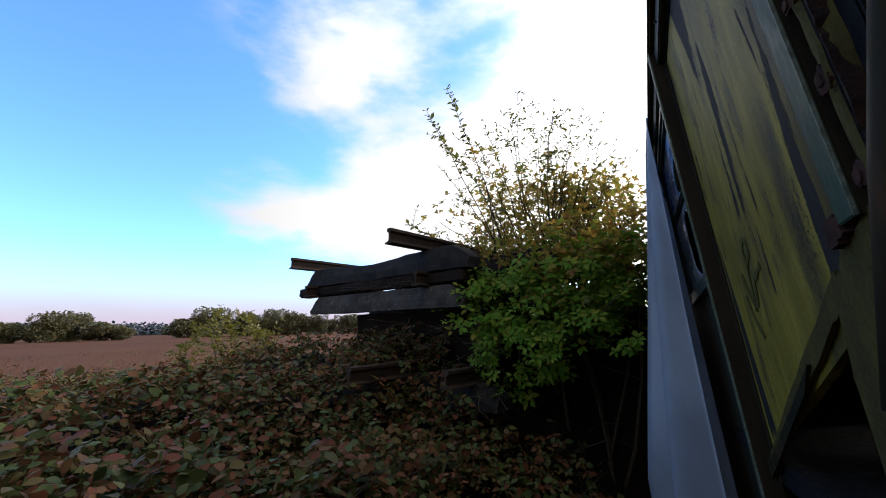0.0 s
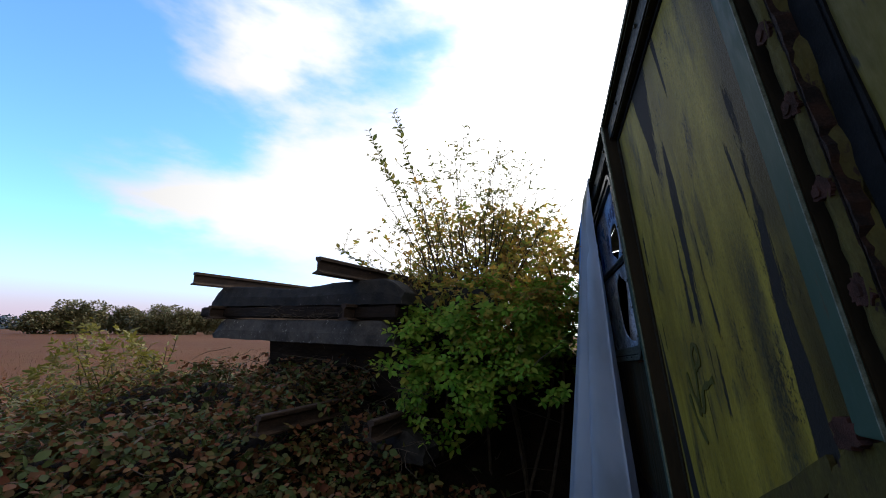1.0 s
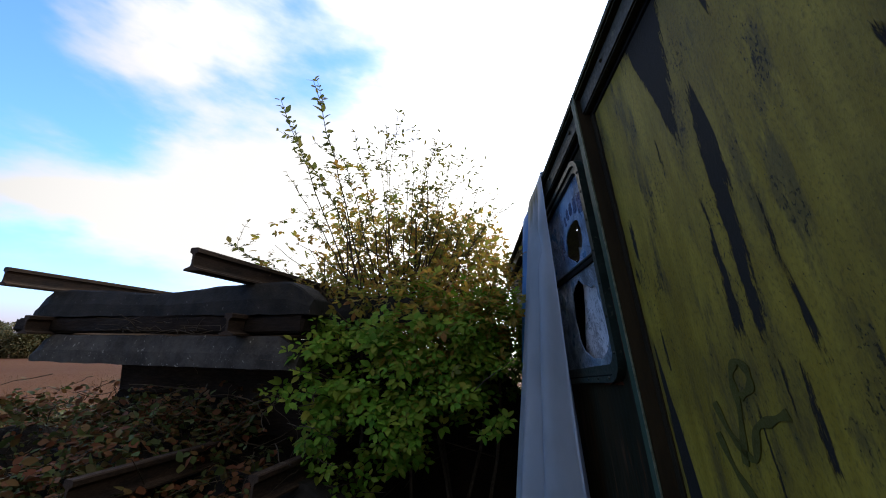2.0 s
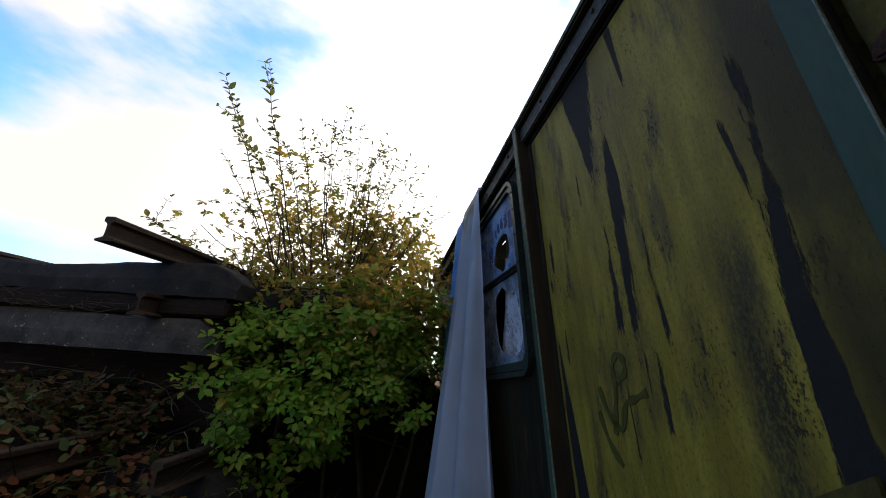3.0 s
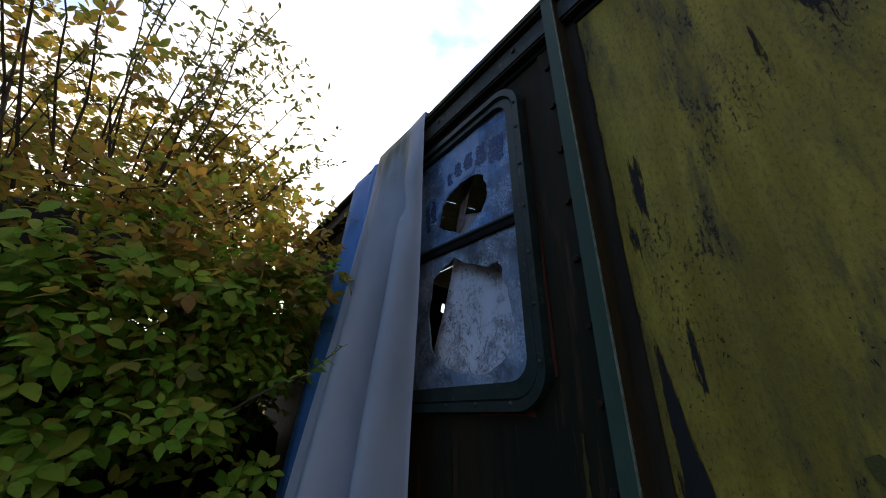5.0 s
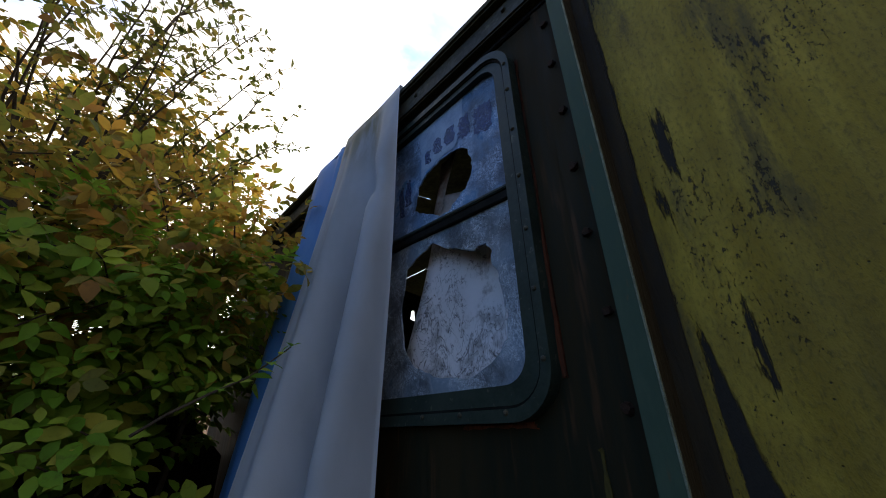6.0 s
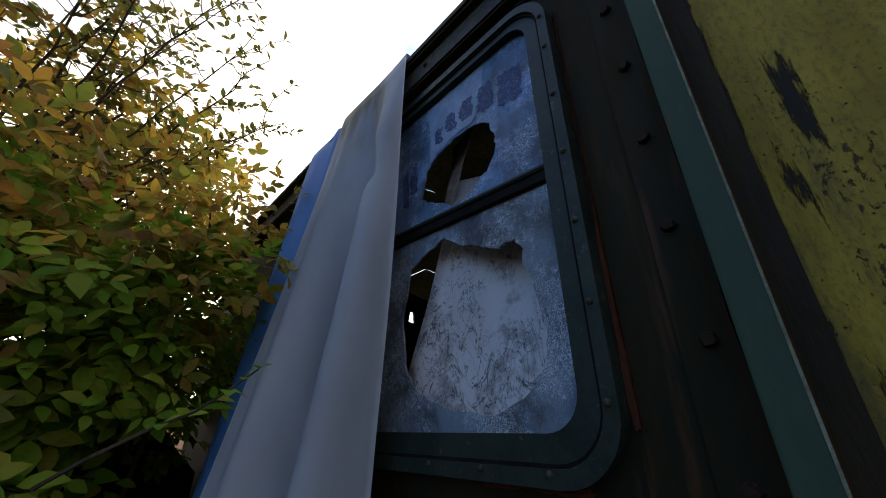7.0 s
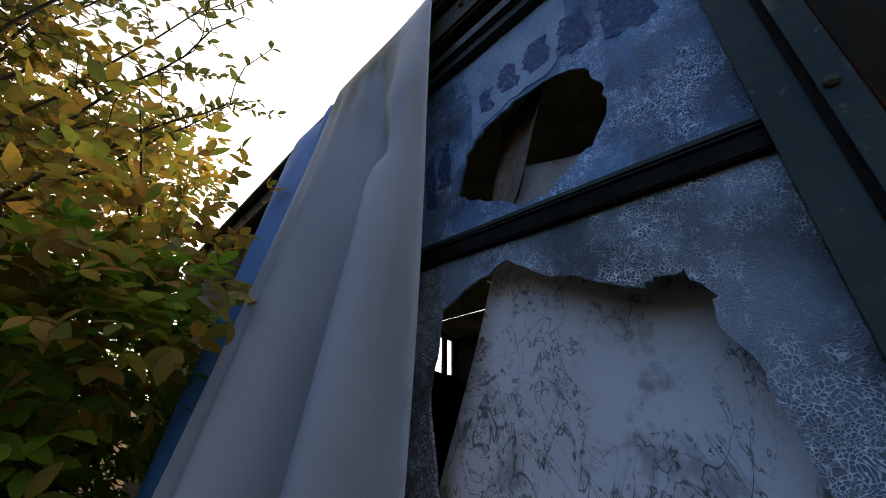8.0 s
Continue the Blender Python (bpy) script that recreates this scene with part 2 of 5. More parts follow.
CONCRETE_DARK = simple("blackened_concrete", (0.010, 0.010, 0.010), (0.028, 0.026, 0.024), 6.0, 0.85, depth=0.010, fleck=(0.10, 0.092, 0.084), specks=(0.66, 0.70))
RAIL_RUST = simple("rusted_steel_rail", (0.052, 0.032, 0.020), (0.022, 0.016, 0.013), 16.0, 0.8, (1, 0.3, 1))
TIMBER = simple("rotten_timber", (0.020, 0.013, 0.009), (0.009, 0.007, 0.006), 9.0, 0.95, (0.2, 1, 1), 0.01)
BARK = simple("brown_bark", (0.075, 0.058, 0.040), (0.035, 0.028, 0.020), 30.0, 0.9, depth=0.004)
# almost black: shade between and behind the leaves is put into this colour
SHADE_MAT = simple("bramble_shade_mat", (0.018, 0.011, 0.007), (0.007, 0.006, 0.004), 9.0, 0.95, depth=0.05)
def tarp_material():
    """Coated cloth, dull white, with water stains and green growth near the roof."""
    m, g = material("white_grey_tarpaulin")
    v = g.coords("Object")
    sp = g.n("ShaderNodeSeparateXYZ")
    g.put(sp.inputs[0], v)
    big, fine = g.noise(g.coords("Object", (1, 1, 0.4)), 3.5, 4.0), g.noise(v, 220.0, 2.0)
    col = g.mix(g.ramp(big, 0.35, 0.7), (0.43, 0.49, 0.56), (0.31, 0.36, 0.41))
    growth = g.m("MULTIPLY", g.m("MULTIPLY", g.ramp(sp.outputs[2], 2.62, 2.95), g.ramp(sp.outputs[1], 1.12, 1.24)), g.ramp(g.noise(g.coords("Object", (1, 1, 0.3)), 12.0, 4.0), 0.34, 0.56))
    col = g.mix(g.m("MULTIPLY", growth, 0.8), col, (0.16, 0.15, 0.05))
    finish(g, col, 0.5, g.m("ADD", g.m("MULTIPLY", fine, 0.1), g.noise(v, 9.0, 3.0)), 0.3, 0.006, 0.0, 0.35)
    return m


TARP = tarp_material()
TARP_BLUE = simple("faded_blue_sheet", (0.07, 0.28, 0.68), (0.15, 0.36, 0.70), 4.0, 0.55, (1, 1, 0.4), 0.002)
GREEN = leaf_material("green_shrub_leaf", [(0.075, 0.185, 0.016), (0.120, 0.270, 0.024), (0.175, 0.310, 0.034), (0.235, 0.300, 0.038), (0.105, 0.235, 0.022), (0.30, 0.285, 0.045)], 0.5, 0.55, 0.16)
YELLOW = leaf_material("autumn_shrub_leaf", [(0.13, 0.17, 0.03), (0.20, 0.20, 0.034), (0.29, 0.215, 0.037), (0.36, 0.23, 0.04), (0.27, 0.13, 0.035), (0.19, 0.21, 0.034)], 0.62)
TWIG_LEAF = leaf_material("small_dark_leaf", [(0.060, 0.085, 0.025), (0.11, 0.12, 0.030), (0.18, 0.14, 0.035)], 0.5)
BRAMBLE = leaf_material("bramble_leaf", [(0.040, 0.058, 0.014), (0.065, 0.080, 0.020), (0.115, 0.068, 0.022), (0.135, 0.056, 0.024), (0.110, 0.034, 0.016), (0.070, 0.088, 0.034), (0.05, 0.075, 0.020)], 0.2, 0.6, 0.12)
LIME = leaf_material("lime_shrub_leaf", [(0.13, 0.125, 0.02), (0.18, 0.15, 0.025), (0.10, 0.105, 0.02)], 0.45)
FAR_LEAF = leaf_material("far_tree_leaf", [(0.075, 0.09, 0.042), (0.105, 0.11, 0.05), (0.14, 0.12, 0.05), (0.165, 0.115, 0.05)], 0.2)
# distance haze is mixed into these bluish leaf tones
FAR_WOOD_HAZED = leaf_material("far_wood_hazed_leaf", [(0.04, 0.06, 0.07), (0.05, 0.07, 0.08)], 0.1)


def field_material():
    m, g = material("dry_red_brown_field")
    v = g.coords("Object")
    big, mid, fine = g.noise(v, 0.035, 4.0), g.noise(v, 0.6, 5.0), g.noise(v, 9.0, 4.0, 0.7)
    col = g.mix(g.ramp(big, 0.35, 0.65), (0.070, 0.025, 0.010), (0.088, 0.035, 0.014))
    col = g.mix(g.ramp(mid, 0.45, 0.75, 0.0, 0.6), col, (0.090, 0.050, 0.018))
    col = g.mix(g.ramp(fine, 0.5, 0.75, 0.0, 0.6), col, (0.055, 0.036, 0.022))
    finish(g, col, 0.95, fine, 0.8, 0.08, 0.0, 0.1)
    return m


FIELD = field_material()
MEADOW = simple("pale_far_meadow", (0.17, 0.19, 0.12), (0.14, 0.17, 0.11), 0.02, 0.95)


def glass_material(name, tint, cloudy):
    """Crazed safety glass: a pale network of cracks over a dull, dirty film."""
    m, g = material(name)
    v = g.coords("Object")
    warp = g.n("ShaderNodeTexNoise", {"Scale": 40.0, "Detail": 2.0})
    g.put(warp.inputs["Vector"], v)
    bend = g.n("ShaderNodeVectorMath")
    bend.operation = "MULTIPLY_ADD"
    g.put(bend.inputs[0], warp.outputs[1]), g.put(bend.inputs[2], v)
    bend.inputs[1].default_value = (0.03, 0.03, 0.03)
    w = g.n("ShaderNodeTexVoronoi", {"Scale": 270.0, "Randomness": 1.0})
    w.feature = "DISTANCE_TO_EDGE"
    g.put(w.inputs["Vector"], bend.outputs[0])
    cell = g.n("ShaderNodeTexVoronoi", {"Scale": 270.0})
    g.put(cell.inputs["Vector"], bend.outputs[0])
    broken = g.noise(v, 90.0, 3.0, 0.7)
    edge = g.m("MULTIPLY", g.ramp(w.outputs[0], 0.02, 0.15, 1.0, 0.0), g.ramp(broken, 0.38, 0.56, 0.35, 1.0))
    blot = g.noise(v, 6.0, 5.0, 0.6)
    patch = g.ramp(g.noise(v, 11.0, 4.0, 0.6), 0.42, 0.60, 0.12, 1.0)
    dirt = g.ramp(blot, 0.38, 0.60)
    col = g.mix(dirt, tint, tuple(0.25 * c for c in tint))
    col = g.mix(g.m("MULTIPLY", edge, patch), col, tuple(min(0.85, 0.30 + 1.6 * c) for c in tint))
    p = g.n("ShaderNodeBsdfPrincipled", {"Specular IOR Level": 0.3})
    g.put(p.inputs["Base Color"], col)
    g.put(p.inputs["Roughness"], g.ramp(blot, 0.3, 0.7, 0.22, 0.45))
    b = g.n("ShaderNodeBump", {"Strength": 0.6, "Distance": 0.002})
    g.put(b.inputs["Height"], g.m("MULTIPLY_ADD", cell.outputs[0], 0.6, g.m("MULTIPLY", edge, -0.8)))
    g.put(p.inputs["Normal"], b.outputs[0])
    tr = g.n("ShaderNodeBsdfTransparent")
    mx = g.n("ShaderNodeMixShader")
    g.put(mx.inputs[0], g.ramp(blot, 0.35, 0.65, cloudy, min(1.0, cloudy + 0.12)))
    g.t.links.new(tr.outputs[0], mx.inputs[1]), g.t.links.new(p.outputs[0], mx.inputs[2])
    o = g.n("ShaderNodeOutputMaterial")
    g.t.links.new(mx.outputs[0], o.inputs[0])
    return m


PANE_UP = glass_material("crazed_blue_grey_pane", (0.055, 0.170, 0.330), 0.9)
PANE_LOW = glass_material("crazed_grey_pane", (0.140, 0.195, 0.250), 0.9)


def sheet_material():
    """White lining with mould: fine curled threads in patches, and dark specks."""
    m, g = material("mouldy_white_sheet")
    v = g.coords("Object")
    curl = g.noise(g.coords("Object", (1, 1, 0.6)), 7.5, 3.0, 0.55, 2.6)
    lines = g.ramp(g.m("ABSOLUTE", g.m("SUBTRACT", curl, 0.52)), 0.0, 0.018, 1.0, 0.0)
    more = g.noise(g.coords("Object", (1, 1, 0.5)), 12.0, 3.0, 0.6, 3.2)
    lines = g.m("MAXIMUM", lines, g.ramp(g.m("ABSOLUTE", g.m("SUBTRACT", more, 0.50)), 0.0, 0.020, 0.9, 0.0))
    spz = g.n("ShaderNodeSeparateXYZ")
    g.put(spz.inputs[0], v)
    damp = g.ramp(spz.outputs[2], 1.84, 2.12, 0.10, 0.0)
    patch = g.ramp(g.m("ADD", damp, g.noise(v, 8.0, 4.0, 0.65)), 0.44, 0.56)
    smudge = g.ramp(g.m("ADD", damp, g.noise(v, 16.0, 5.0, 0.7)), 0.52, 0.70, 0.0, 0.6)
    col = g.mix(g.ramp(g.noise(v, 4.0, 4.0), 0.46, 0.76, 0.0, 0.5), (0.84, 0.84, 0.86), (0.46, 0.45, 0.45))
    col = g.mix(smudge, col, (0.26, 0.25, 0.25))
    col = g.mix(g.m("MULTIPLY", g.m("MULTIPLY", lines, patch), 0.85), col, (0.07, 0.07, 0.075))
    spot = g.m("MULTIPLY", g.ramp(g.noise(v, 75.0, 4.0, 0.7), 0.57, 0.66), g.ramp(g.noise(v, 7.0, 3.0), 0.47, 0.58))
    col = g.mix(g.m("MULTIPLY", spot, 0.85), col, (0.09, 0.09, 0.09))
    finish(g, col, 0.6, curl, 0.3, 0.004)
    return m


SHEET = sheet_material()
PAPER = simple("pale_paper_behind_glass", (0.20, 0.29, 0.40), (0.12, 0.19, 0.29), 16.0, 0.5)
GREY_BOARD = simple("grey_lining_board", (0.34, 0.32, 0.31), (0.22, 0.20, 0.19), 12.0, 0.7)


def ink_material():
    """Old ink on glass, worn through in spots."""
    m, g = material("dark_blue_smudge")
    v = g.coords("Object")
    p = g.n("ShaderNodeBsdfPrincipled", {"Roughness": 0.5, "Specular IOR Level": 0.3})
    g.put(p.inputs["Base Color"], g.mix(g.noise(v, 50.0, 3.0), (0.012, 0.030, 0.105), (0.030, 0.070, 0.20)))
    tr = g.n("ShaderNodeBsdfTransparent")
    mx = g.n("ShaderNodeMixShader")
    g.put(mx.inputs[0], g.ramp(g.noise(v, 130.0, 4.0, 0.7), 0.40, 0.60, 0.15, 0.85))
    g.t.links.new(tr.outputs[0], mx.inputs[1]), g.t.links.new(p.outputs[0], mx.inputs[2])
    o = g.n("ShaderNodeOutputMaterial")
    g.t.links.new(mx.outputs[0], o.inputs[0])
    return m


INK = ink_material()
BROWN = simple("brown_curled_lining", (0.40, 0.33, 0.28), (0.20, 0.13, 0.09), 9.0, 0.6)
WORN_HIGHLIGHT = simple("worn_highlight_edge", (0.16, 0.18, 0.13), (0.07, 0.08, 0.05), 40.0, 0.6)
SPRAY = simple("faded_spray_paint", (0.062, 0.056, 0.010), (0.045, 0.040, 0.008), 25.0, 0.6)
STUBBLE = leaf_material("dry_stalk", [(0.066, 0.030, 0.010), (0.092, 0.050, 0.018), (0.048, 0.022, 0.008)], 0.1, 0.8)


# ---- mesh helpers ----
def add_mesh(name, me, mat, parent=None, label=""):
    me.materials.append(mat)
    ob = new(name, me)
    if parent is not None:
        ob.parent = parent
    if label:
        ob["label"] = label
    return ob


def part(name, bm, mat, parent, label="", smooth=False):
    bmesh.ops.recalc_face_normals(bm, faces=bm.faces)
    me = bpy.data.meshes.new(name)
    bm.to_mesh(me)
    bm.free()
    if smooth:
        for p in me.polygons:
            p.use_smooth = True
    return add_mesh(name, me, mat, parent, label)


def thing(name, label, category, m=None, group="", kind=""):
    ob = new(name)
    if m is not None:
        ob.matrix_world = m
    return tagged(ob, label, category, group, kind)


def box(bm, x0, x1, y0, y1, z0, z1, bevel=0.0, m=None):
    vs = [bm.verts.new((x, y, z)) for z in (z0, z1) for y in (y0, y1) for x in (x0, x1)]
    fs = [bm.faces.new([vs[i] for i in q]) for q in ((0, 2, 3, 1), (4, 5, 7, 6), (0, 1, 5, 4), (2, 6, 7, 3), (0, 4, 6, 2), (1, 3, 7, 5))]
    if bevel:
        bmesh.ops.bevel(bm, geom=list({e for f in fs for e in f.edges}), offset=bevel, segments=2, affect="EDGES")
    if m is not None:
        bmesh.ops.transform(bm, matrix=m, verts=bm.verts)
    return bm


def one_box(*a, **k):
    return box(bmesh.new(), *a, **k)


def slab(points, x0, x1, rough=0.0):
    """A plate in the y-z plane from an outline, between x0 and x1."""
    bm = bmesh.new()
    a = [bm.verts.new((x0, y, z)) for y, z in points]
    b = [bm.verts.new((x1, y, z)) for y, z in points]
    bm.faces.new(a), bm.faces.new(list(reversed(b)))
    for i in range(len(a)):
        j = (i + 1) % len(a)
        bm.faces.new((a[i], b[i], b[j], a[j]))
    return bm


def plate_with_hole(outer, inner, x0, x1, more=()):
    """A plate in the y-z plane with one opening or more."""
    bm = bmesh.new()
    rings = []
    for x in (x0, x1):
        loops = []
        edges = []
        for pts in (outer, inner, *more):
            vs = [bm.verts.new((x, y, z)) for y, z in pts]
            edges += [bm.edges.new((vs[i], vs[(i + 1) % len(vs)])) for i in range(len(vs))]
            loops.append(vs)
        bmesh.ops.triangle_fill(bm, use_beauty=True, use_dissolve=False, edges=edges, normal=(1, 0, 0))
        rings.append(loops)
    for a, b in zip(rings[0], rings[1]):
        for i in range(len(a)):
            j = (i + 1) % len(a)
            bm.faces.new((a[i], a[j], b[j], b[i]))
    return bm


def rounded(y0, y1, z0, z1, r, n=6):
    pts = []
    for cy, cz, a0 in ((y1 - r, z1 - r, 0), (y0 + r, z1 - r, 90), (y0 + r, z0 + r, 180), (y1 - r, z0 + r, 270)):
        for i in range(n + 1):
            a = radians(a0 + 90 * i / n)
            pts.append((cy + r * math.cos(a), cz + r * math.sin(a)))
    return pts


def ragged(points, rnd, steps=5, amp=0.006):
    pts = []
    for i, (y, z) in enumerate(points):
        y2, z2 = points[(i + 1) % len(points)]
        for k in range(steps):
            t = k / steps
            pts.append((y + (y2 - y) * t + rnd.uniform(-amp, amp), z + (z2 - z) * t + rnd.uniform(-amp, amp)))
    return pts


def tube(bm, path, radii, sides=6):
    """A tapered tube along a path of points."""
    rings = []
    for i, p in enumerate(path):
        d = (path[min(i + 1, len(path) - 1)] - path[max(i - 1, 0)]).normalized()
        a = d.cross(Vector((0.3, 0.2, 1)) if abs(d.z) < 0.9 else Vector((1, 0, 0))).normalized()
        b = d.cross(a)
        rings.append([bm.verts.new(p + (a * math.cos(2 * math.pi * k / sides) + b * math.sin(2 * math.pi * k / sides)) * radii[i]) for k in range(sides)])
    for r0, r1 in zip(rings, rings[1:]):
        for k in range(sides):
            bm.faces.new((r0[k], r0[(k + 1) % sides], r1[(k + 1) % sides], r1[k]))
    bm.faces.new(list(reversed(rings[0]))), bm.faces.new(rings[-1])


def leaves_mesh(name, P, D, N, L, W, fold=0.25, curl=0.16):
    """Many leaves as one mesh: a midrib and two rounded halves, folded along the middle and curled at the tip."""
    P, D, N = (np.asarray(a, float) for a in (P, D, N))
    L, W = np.asarray(L, float)[:, None], np.asarray(W, float)[:, None]
    D = D / np.linalg.norm(D, axis=1, keepdims=True)
    S = np.cross(D, N)
    S = S / (np.linalg.norm(S, axis=1, keepdims=True) + 1e-9)
    U = np.cross(S, D)
    pt = lambda a, s, u: P + D * L * a + S * W * s + U * L * u
    mids = [pt(0, 0, 0), pt(0.24, 0, -0.01), pt(0.52, 0, -curl * 0.2), pt(0.80, 0, -curl * 0.55), pt(1, 0, -curl)]
    ribs = [pt(a, q * b, fold * c - curl * e) for q in (1, -1) for a, b, c, e in ((0.20, 0.34, 0.16, 0.02), (0.50, 0.50, 0.22, 0.2), (0.78, 0.30, 0.14, 0.55))]
    V = np.stack(mids + ribs, 1)
    n = len(P)
    half = [(0, 1, 5), (1, 6, 5), (1, 2, 6), (2, 7, 6), (2, 3, 7), (3, 4, 7)]
    tris = np.array(half + [tuple(k + 3 if k > 4 else k for k in reversed(t)) for t in half])
    F = (np.arange(n)[:, None, None] * 11 + tris[None]).reshape(-1, 3)
    me = bpy.data.meshes.new(name)
    me.vertices.add(n * 11), me.loops.add(len(F) * 3), me.polygons.add(len(F))
    me.vertices.foreach_set("co", V.reshape(-1))
    me.loops.foreach_set("vertex_index", F.reshape(-1).astype(np.int32))
    me.polygons.foreach_set("loop_start", (np.arange(len(F)) * 3).astype(np.int32))
    me.polygons.foreach_set("use_smooth", np.ones(len(F), bool))
    me.update(calc_edges=True)
    return me


rng = np.random.default_rng(7)


def unit(n):
    v = rng.normal(size=(n, 3))
    return v / np.linalg.norm(v, axis=1, keepdims=True)


def blob_leaves(blobs, leaflets, length, ratio, spread, lift=0.6, shell=0.55):
    """Sprays of leaflets round the outside of several lumps: positions, ways, normals, lengths, widths."""
    P, D, N, L = [], [], [], []
    for (c, r, count) in blobs:
        u = unit(count)
        rad = rng.uniform(shell, 1.0, (count, 1)) ** 0.6 * (1 + 0.16 * np.sin(u[:, :1] * 7 + u[:, 1:2] * 9 + u[:, 2:] * 5))
        p = np.array(c) + u * rad * np.array(r)
        out = u / np.array(r)
        out /= np.linalg.norm(out, axis=1, keepdims=True)
        way = (out + unit(count) * 0.7 + np.array((0, 0, 0.15))) * np.array((1, 1, 0.5))
        way /= np.linalg.norm(way, axis=1, keepdims=True)
        up_ = out * 0.5 + np.array((0, 0, lift)) + unit(count) * 0.45
        side = np.cross(way, up_)
        side /= np.linalg.norm(side, axis=1, keepdims=True)
        up_ = np.cross(side, way)
        size = length * rng.uniform(0.6, 1.25, (count, 1))
        for k in range(leaflets):
            if k == 0:
                d, o = way, way * size * 0.9
            else:
                s = 1 if k % 2 else -1
                row = (k + 1) // 2
                d = way * 0.55 + side * s * spread
                o = way * size * (0.75 - 0.6 * (row - 1))
            P.append(p + o), D.append(d + unit(count) * 0.16), N.append(up_ + unit(count) * 0.25), L.append(size[:, 0] * (1 if k == 0 else 0.85) * rng.uniform(0.8, 1.1, count))
    L = np.concatenate(L)
    return np.concatenate(P), np.concatenate(D), np.concatenate(N), L, L * ratio * rng.uniform(0.85, 1.15, len(L))


# ---- the ground and the far country ----
def fall(r):
    """The field slopes gently away from the trailer."""
    return -0.0145 * max(0.0, r - 10.0)


bm = bmesh.new()
R = [0, 3, 6, 10, 16, 26, 45, 90, 200, 500, 1200, 3000]
rings = []
for r in R[1:]:
    rings.append([bm.verts.new((r * math.cos(2 * math.pi * k / 48), r * math.sin(2 * math.pi * k / 48), fall(r))) for k in range(48)])
mid = bm.verts.new((0, 0, 0))
for k in range(48):
    bm.faces.new((mid, rings[0][k], rings[0][(k + 1) % 48]))
    for a, b in zip(rings, rings[1:]):
        bm.faces.new((a[k], b[k], b[(k + 1) % 48], a[(k + 1) % 48]))
ground = part("ground", bm, FIELD, None)
tagged(ground, "wide flat field of dry red-brown growth", "ground", kind="structure")


def at_bearing(deg, dist):
    return Vector((-0.3 + dist * math.sin(radians(deg)), -1.45 + dist * math.cos(radians(deg)), fall(dist)))


bm = bmesh.new()
vs = [bm.verts.new(at_bearing(a, d) + Vector((0, 0, 0.03))) for a, d in ((-95, 175), (-30, 175), (-30, 900), (-95, 900))]
bm.faces.new(vs)
tagged(part("far_meadow", bm, MEADOW, None), "pale green meadow beyond the brown field", "ground", kind="structure")


def far_tree(height, spread, seed):
    """A field tree: trunk with limbs and a lumpy crown of leaf clumps."""
    rnd = random.Random(seed)
    t = thing("tree", "bushy autumn tree on the edge of the field", "tree", group="trees along the field")
    bm = bmesh.new()
    tube(bm, [Vector((0, 0, 0)), Vector((0.1, 0, height * 0.3)), Vector((0, 0.1, height * 0.75))], [0.3, 0.2, 0.05])
    for k in range(6):
        a = rnd.uniform(0, 6.28)
        z = height * rnd.uniform(0.25, 0.5)
        tube(bm, [Vector((0.05, 0, z)), Vector((math.cos(a) * spread * 0.35, math.sin(a) * spread * 0.35, z + height * 0.2))], [0.12, 0.03], 5)
    part("trunk", bm, BARK, t)
    blobs = []
    for k in range(13):
        a, q = rnd.uniform(0, 6.28), rnd.uniform(0.1, 0.75)
        z = rnd.uniform(0.10, 0.80)
        r = spread * rnd.uniform(0.3, 0.5)
        blobs.append(((math.cos(a) * spread * q, math.sin(a) * spread * q, height * z), (r, r, height * 0.19), 420))
    add_mesh("crown", leaves_mesh("crown", *blob_leaves(blobs, 1, 0.46, 0.8, 0.5, shell=0.3)), FAR_LEAF, t)
    return t


kinds = [far_tree(7.5, 4.2, 1), far_tree(6.0, 3.6, 2), far_tree(5.0, 3.8, 3)]
places = []
rnd = random.Random(5)
for deg, k, s in ((-77.5, 1, 0.9), (-76.0, 2, 1.0), (-74.6, 1, 0.85), (-73.4, 0, 0.95), (-72.3, 0, 1.08), (-71.3, 0, 0.98), (-70.2, 1, 0.95), (-69.2, 2, 0.95), (-68.3, 1, 0.78), (-67.6, 2, 0.7)):
    places.append((deg, 142, k, s))
for deg, k, s in ((-62.0, 2, 0.95), (-60.4, 1, 1.0), (-58.9, 0, 0.95), (-57.4, 1, 1.1), (-55.8, 0, 0.95), (-54.3, 0, 1.0), (-52.8, 1, 1.0), (-51.2, 0, 1.02), (-49.6, 0, 1.0), (-47.8, 1, 1.0), (-45.9, 0, 0.9), (-44.0, 1, 1.0), (-42, 0, 0.9), (-40, 1, 1), (-37.5, 0, 0.9)):
    places.append((deg + rnd.uniform(-0.35, 0.35), 150, k, s * rnd.uniform(1.0, 1.38)))
used = set()
for deg, dist, k, s in places:
    m = Matrix.Translation(at_bearing(deg, dist + rnd.uniform(-9, 9))) @ Matrix.Rotation(rnd.uniform(0, 6.28), 4, "Z") @ Matrix.Scale(s, 4)
    if k not in used:
        used.add(k)
        kinds[k].matrix_world = m
    else:
        c = copy_thing(kinds[k], m)
        c.scale = (s, s, s)
blobs = []
for k in range(90):
    p = at_bearing(-80 + k * 0.5 + rnd.uniform(-0.2, 0.2), 520 + rnd.uniform(-20, 20))
    blobs.append(((p.x, p.y, p.z + 4.5), (5.5, 5.5, 5.5 * rnd.uniform(0.8, 1.15)), 170))
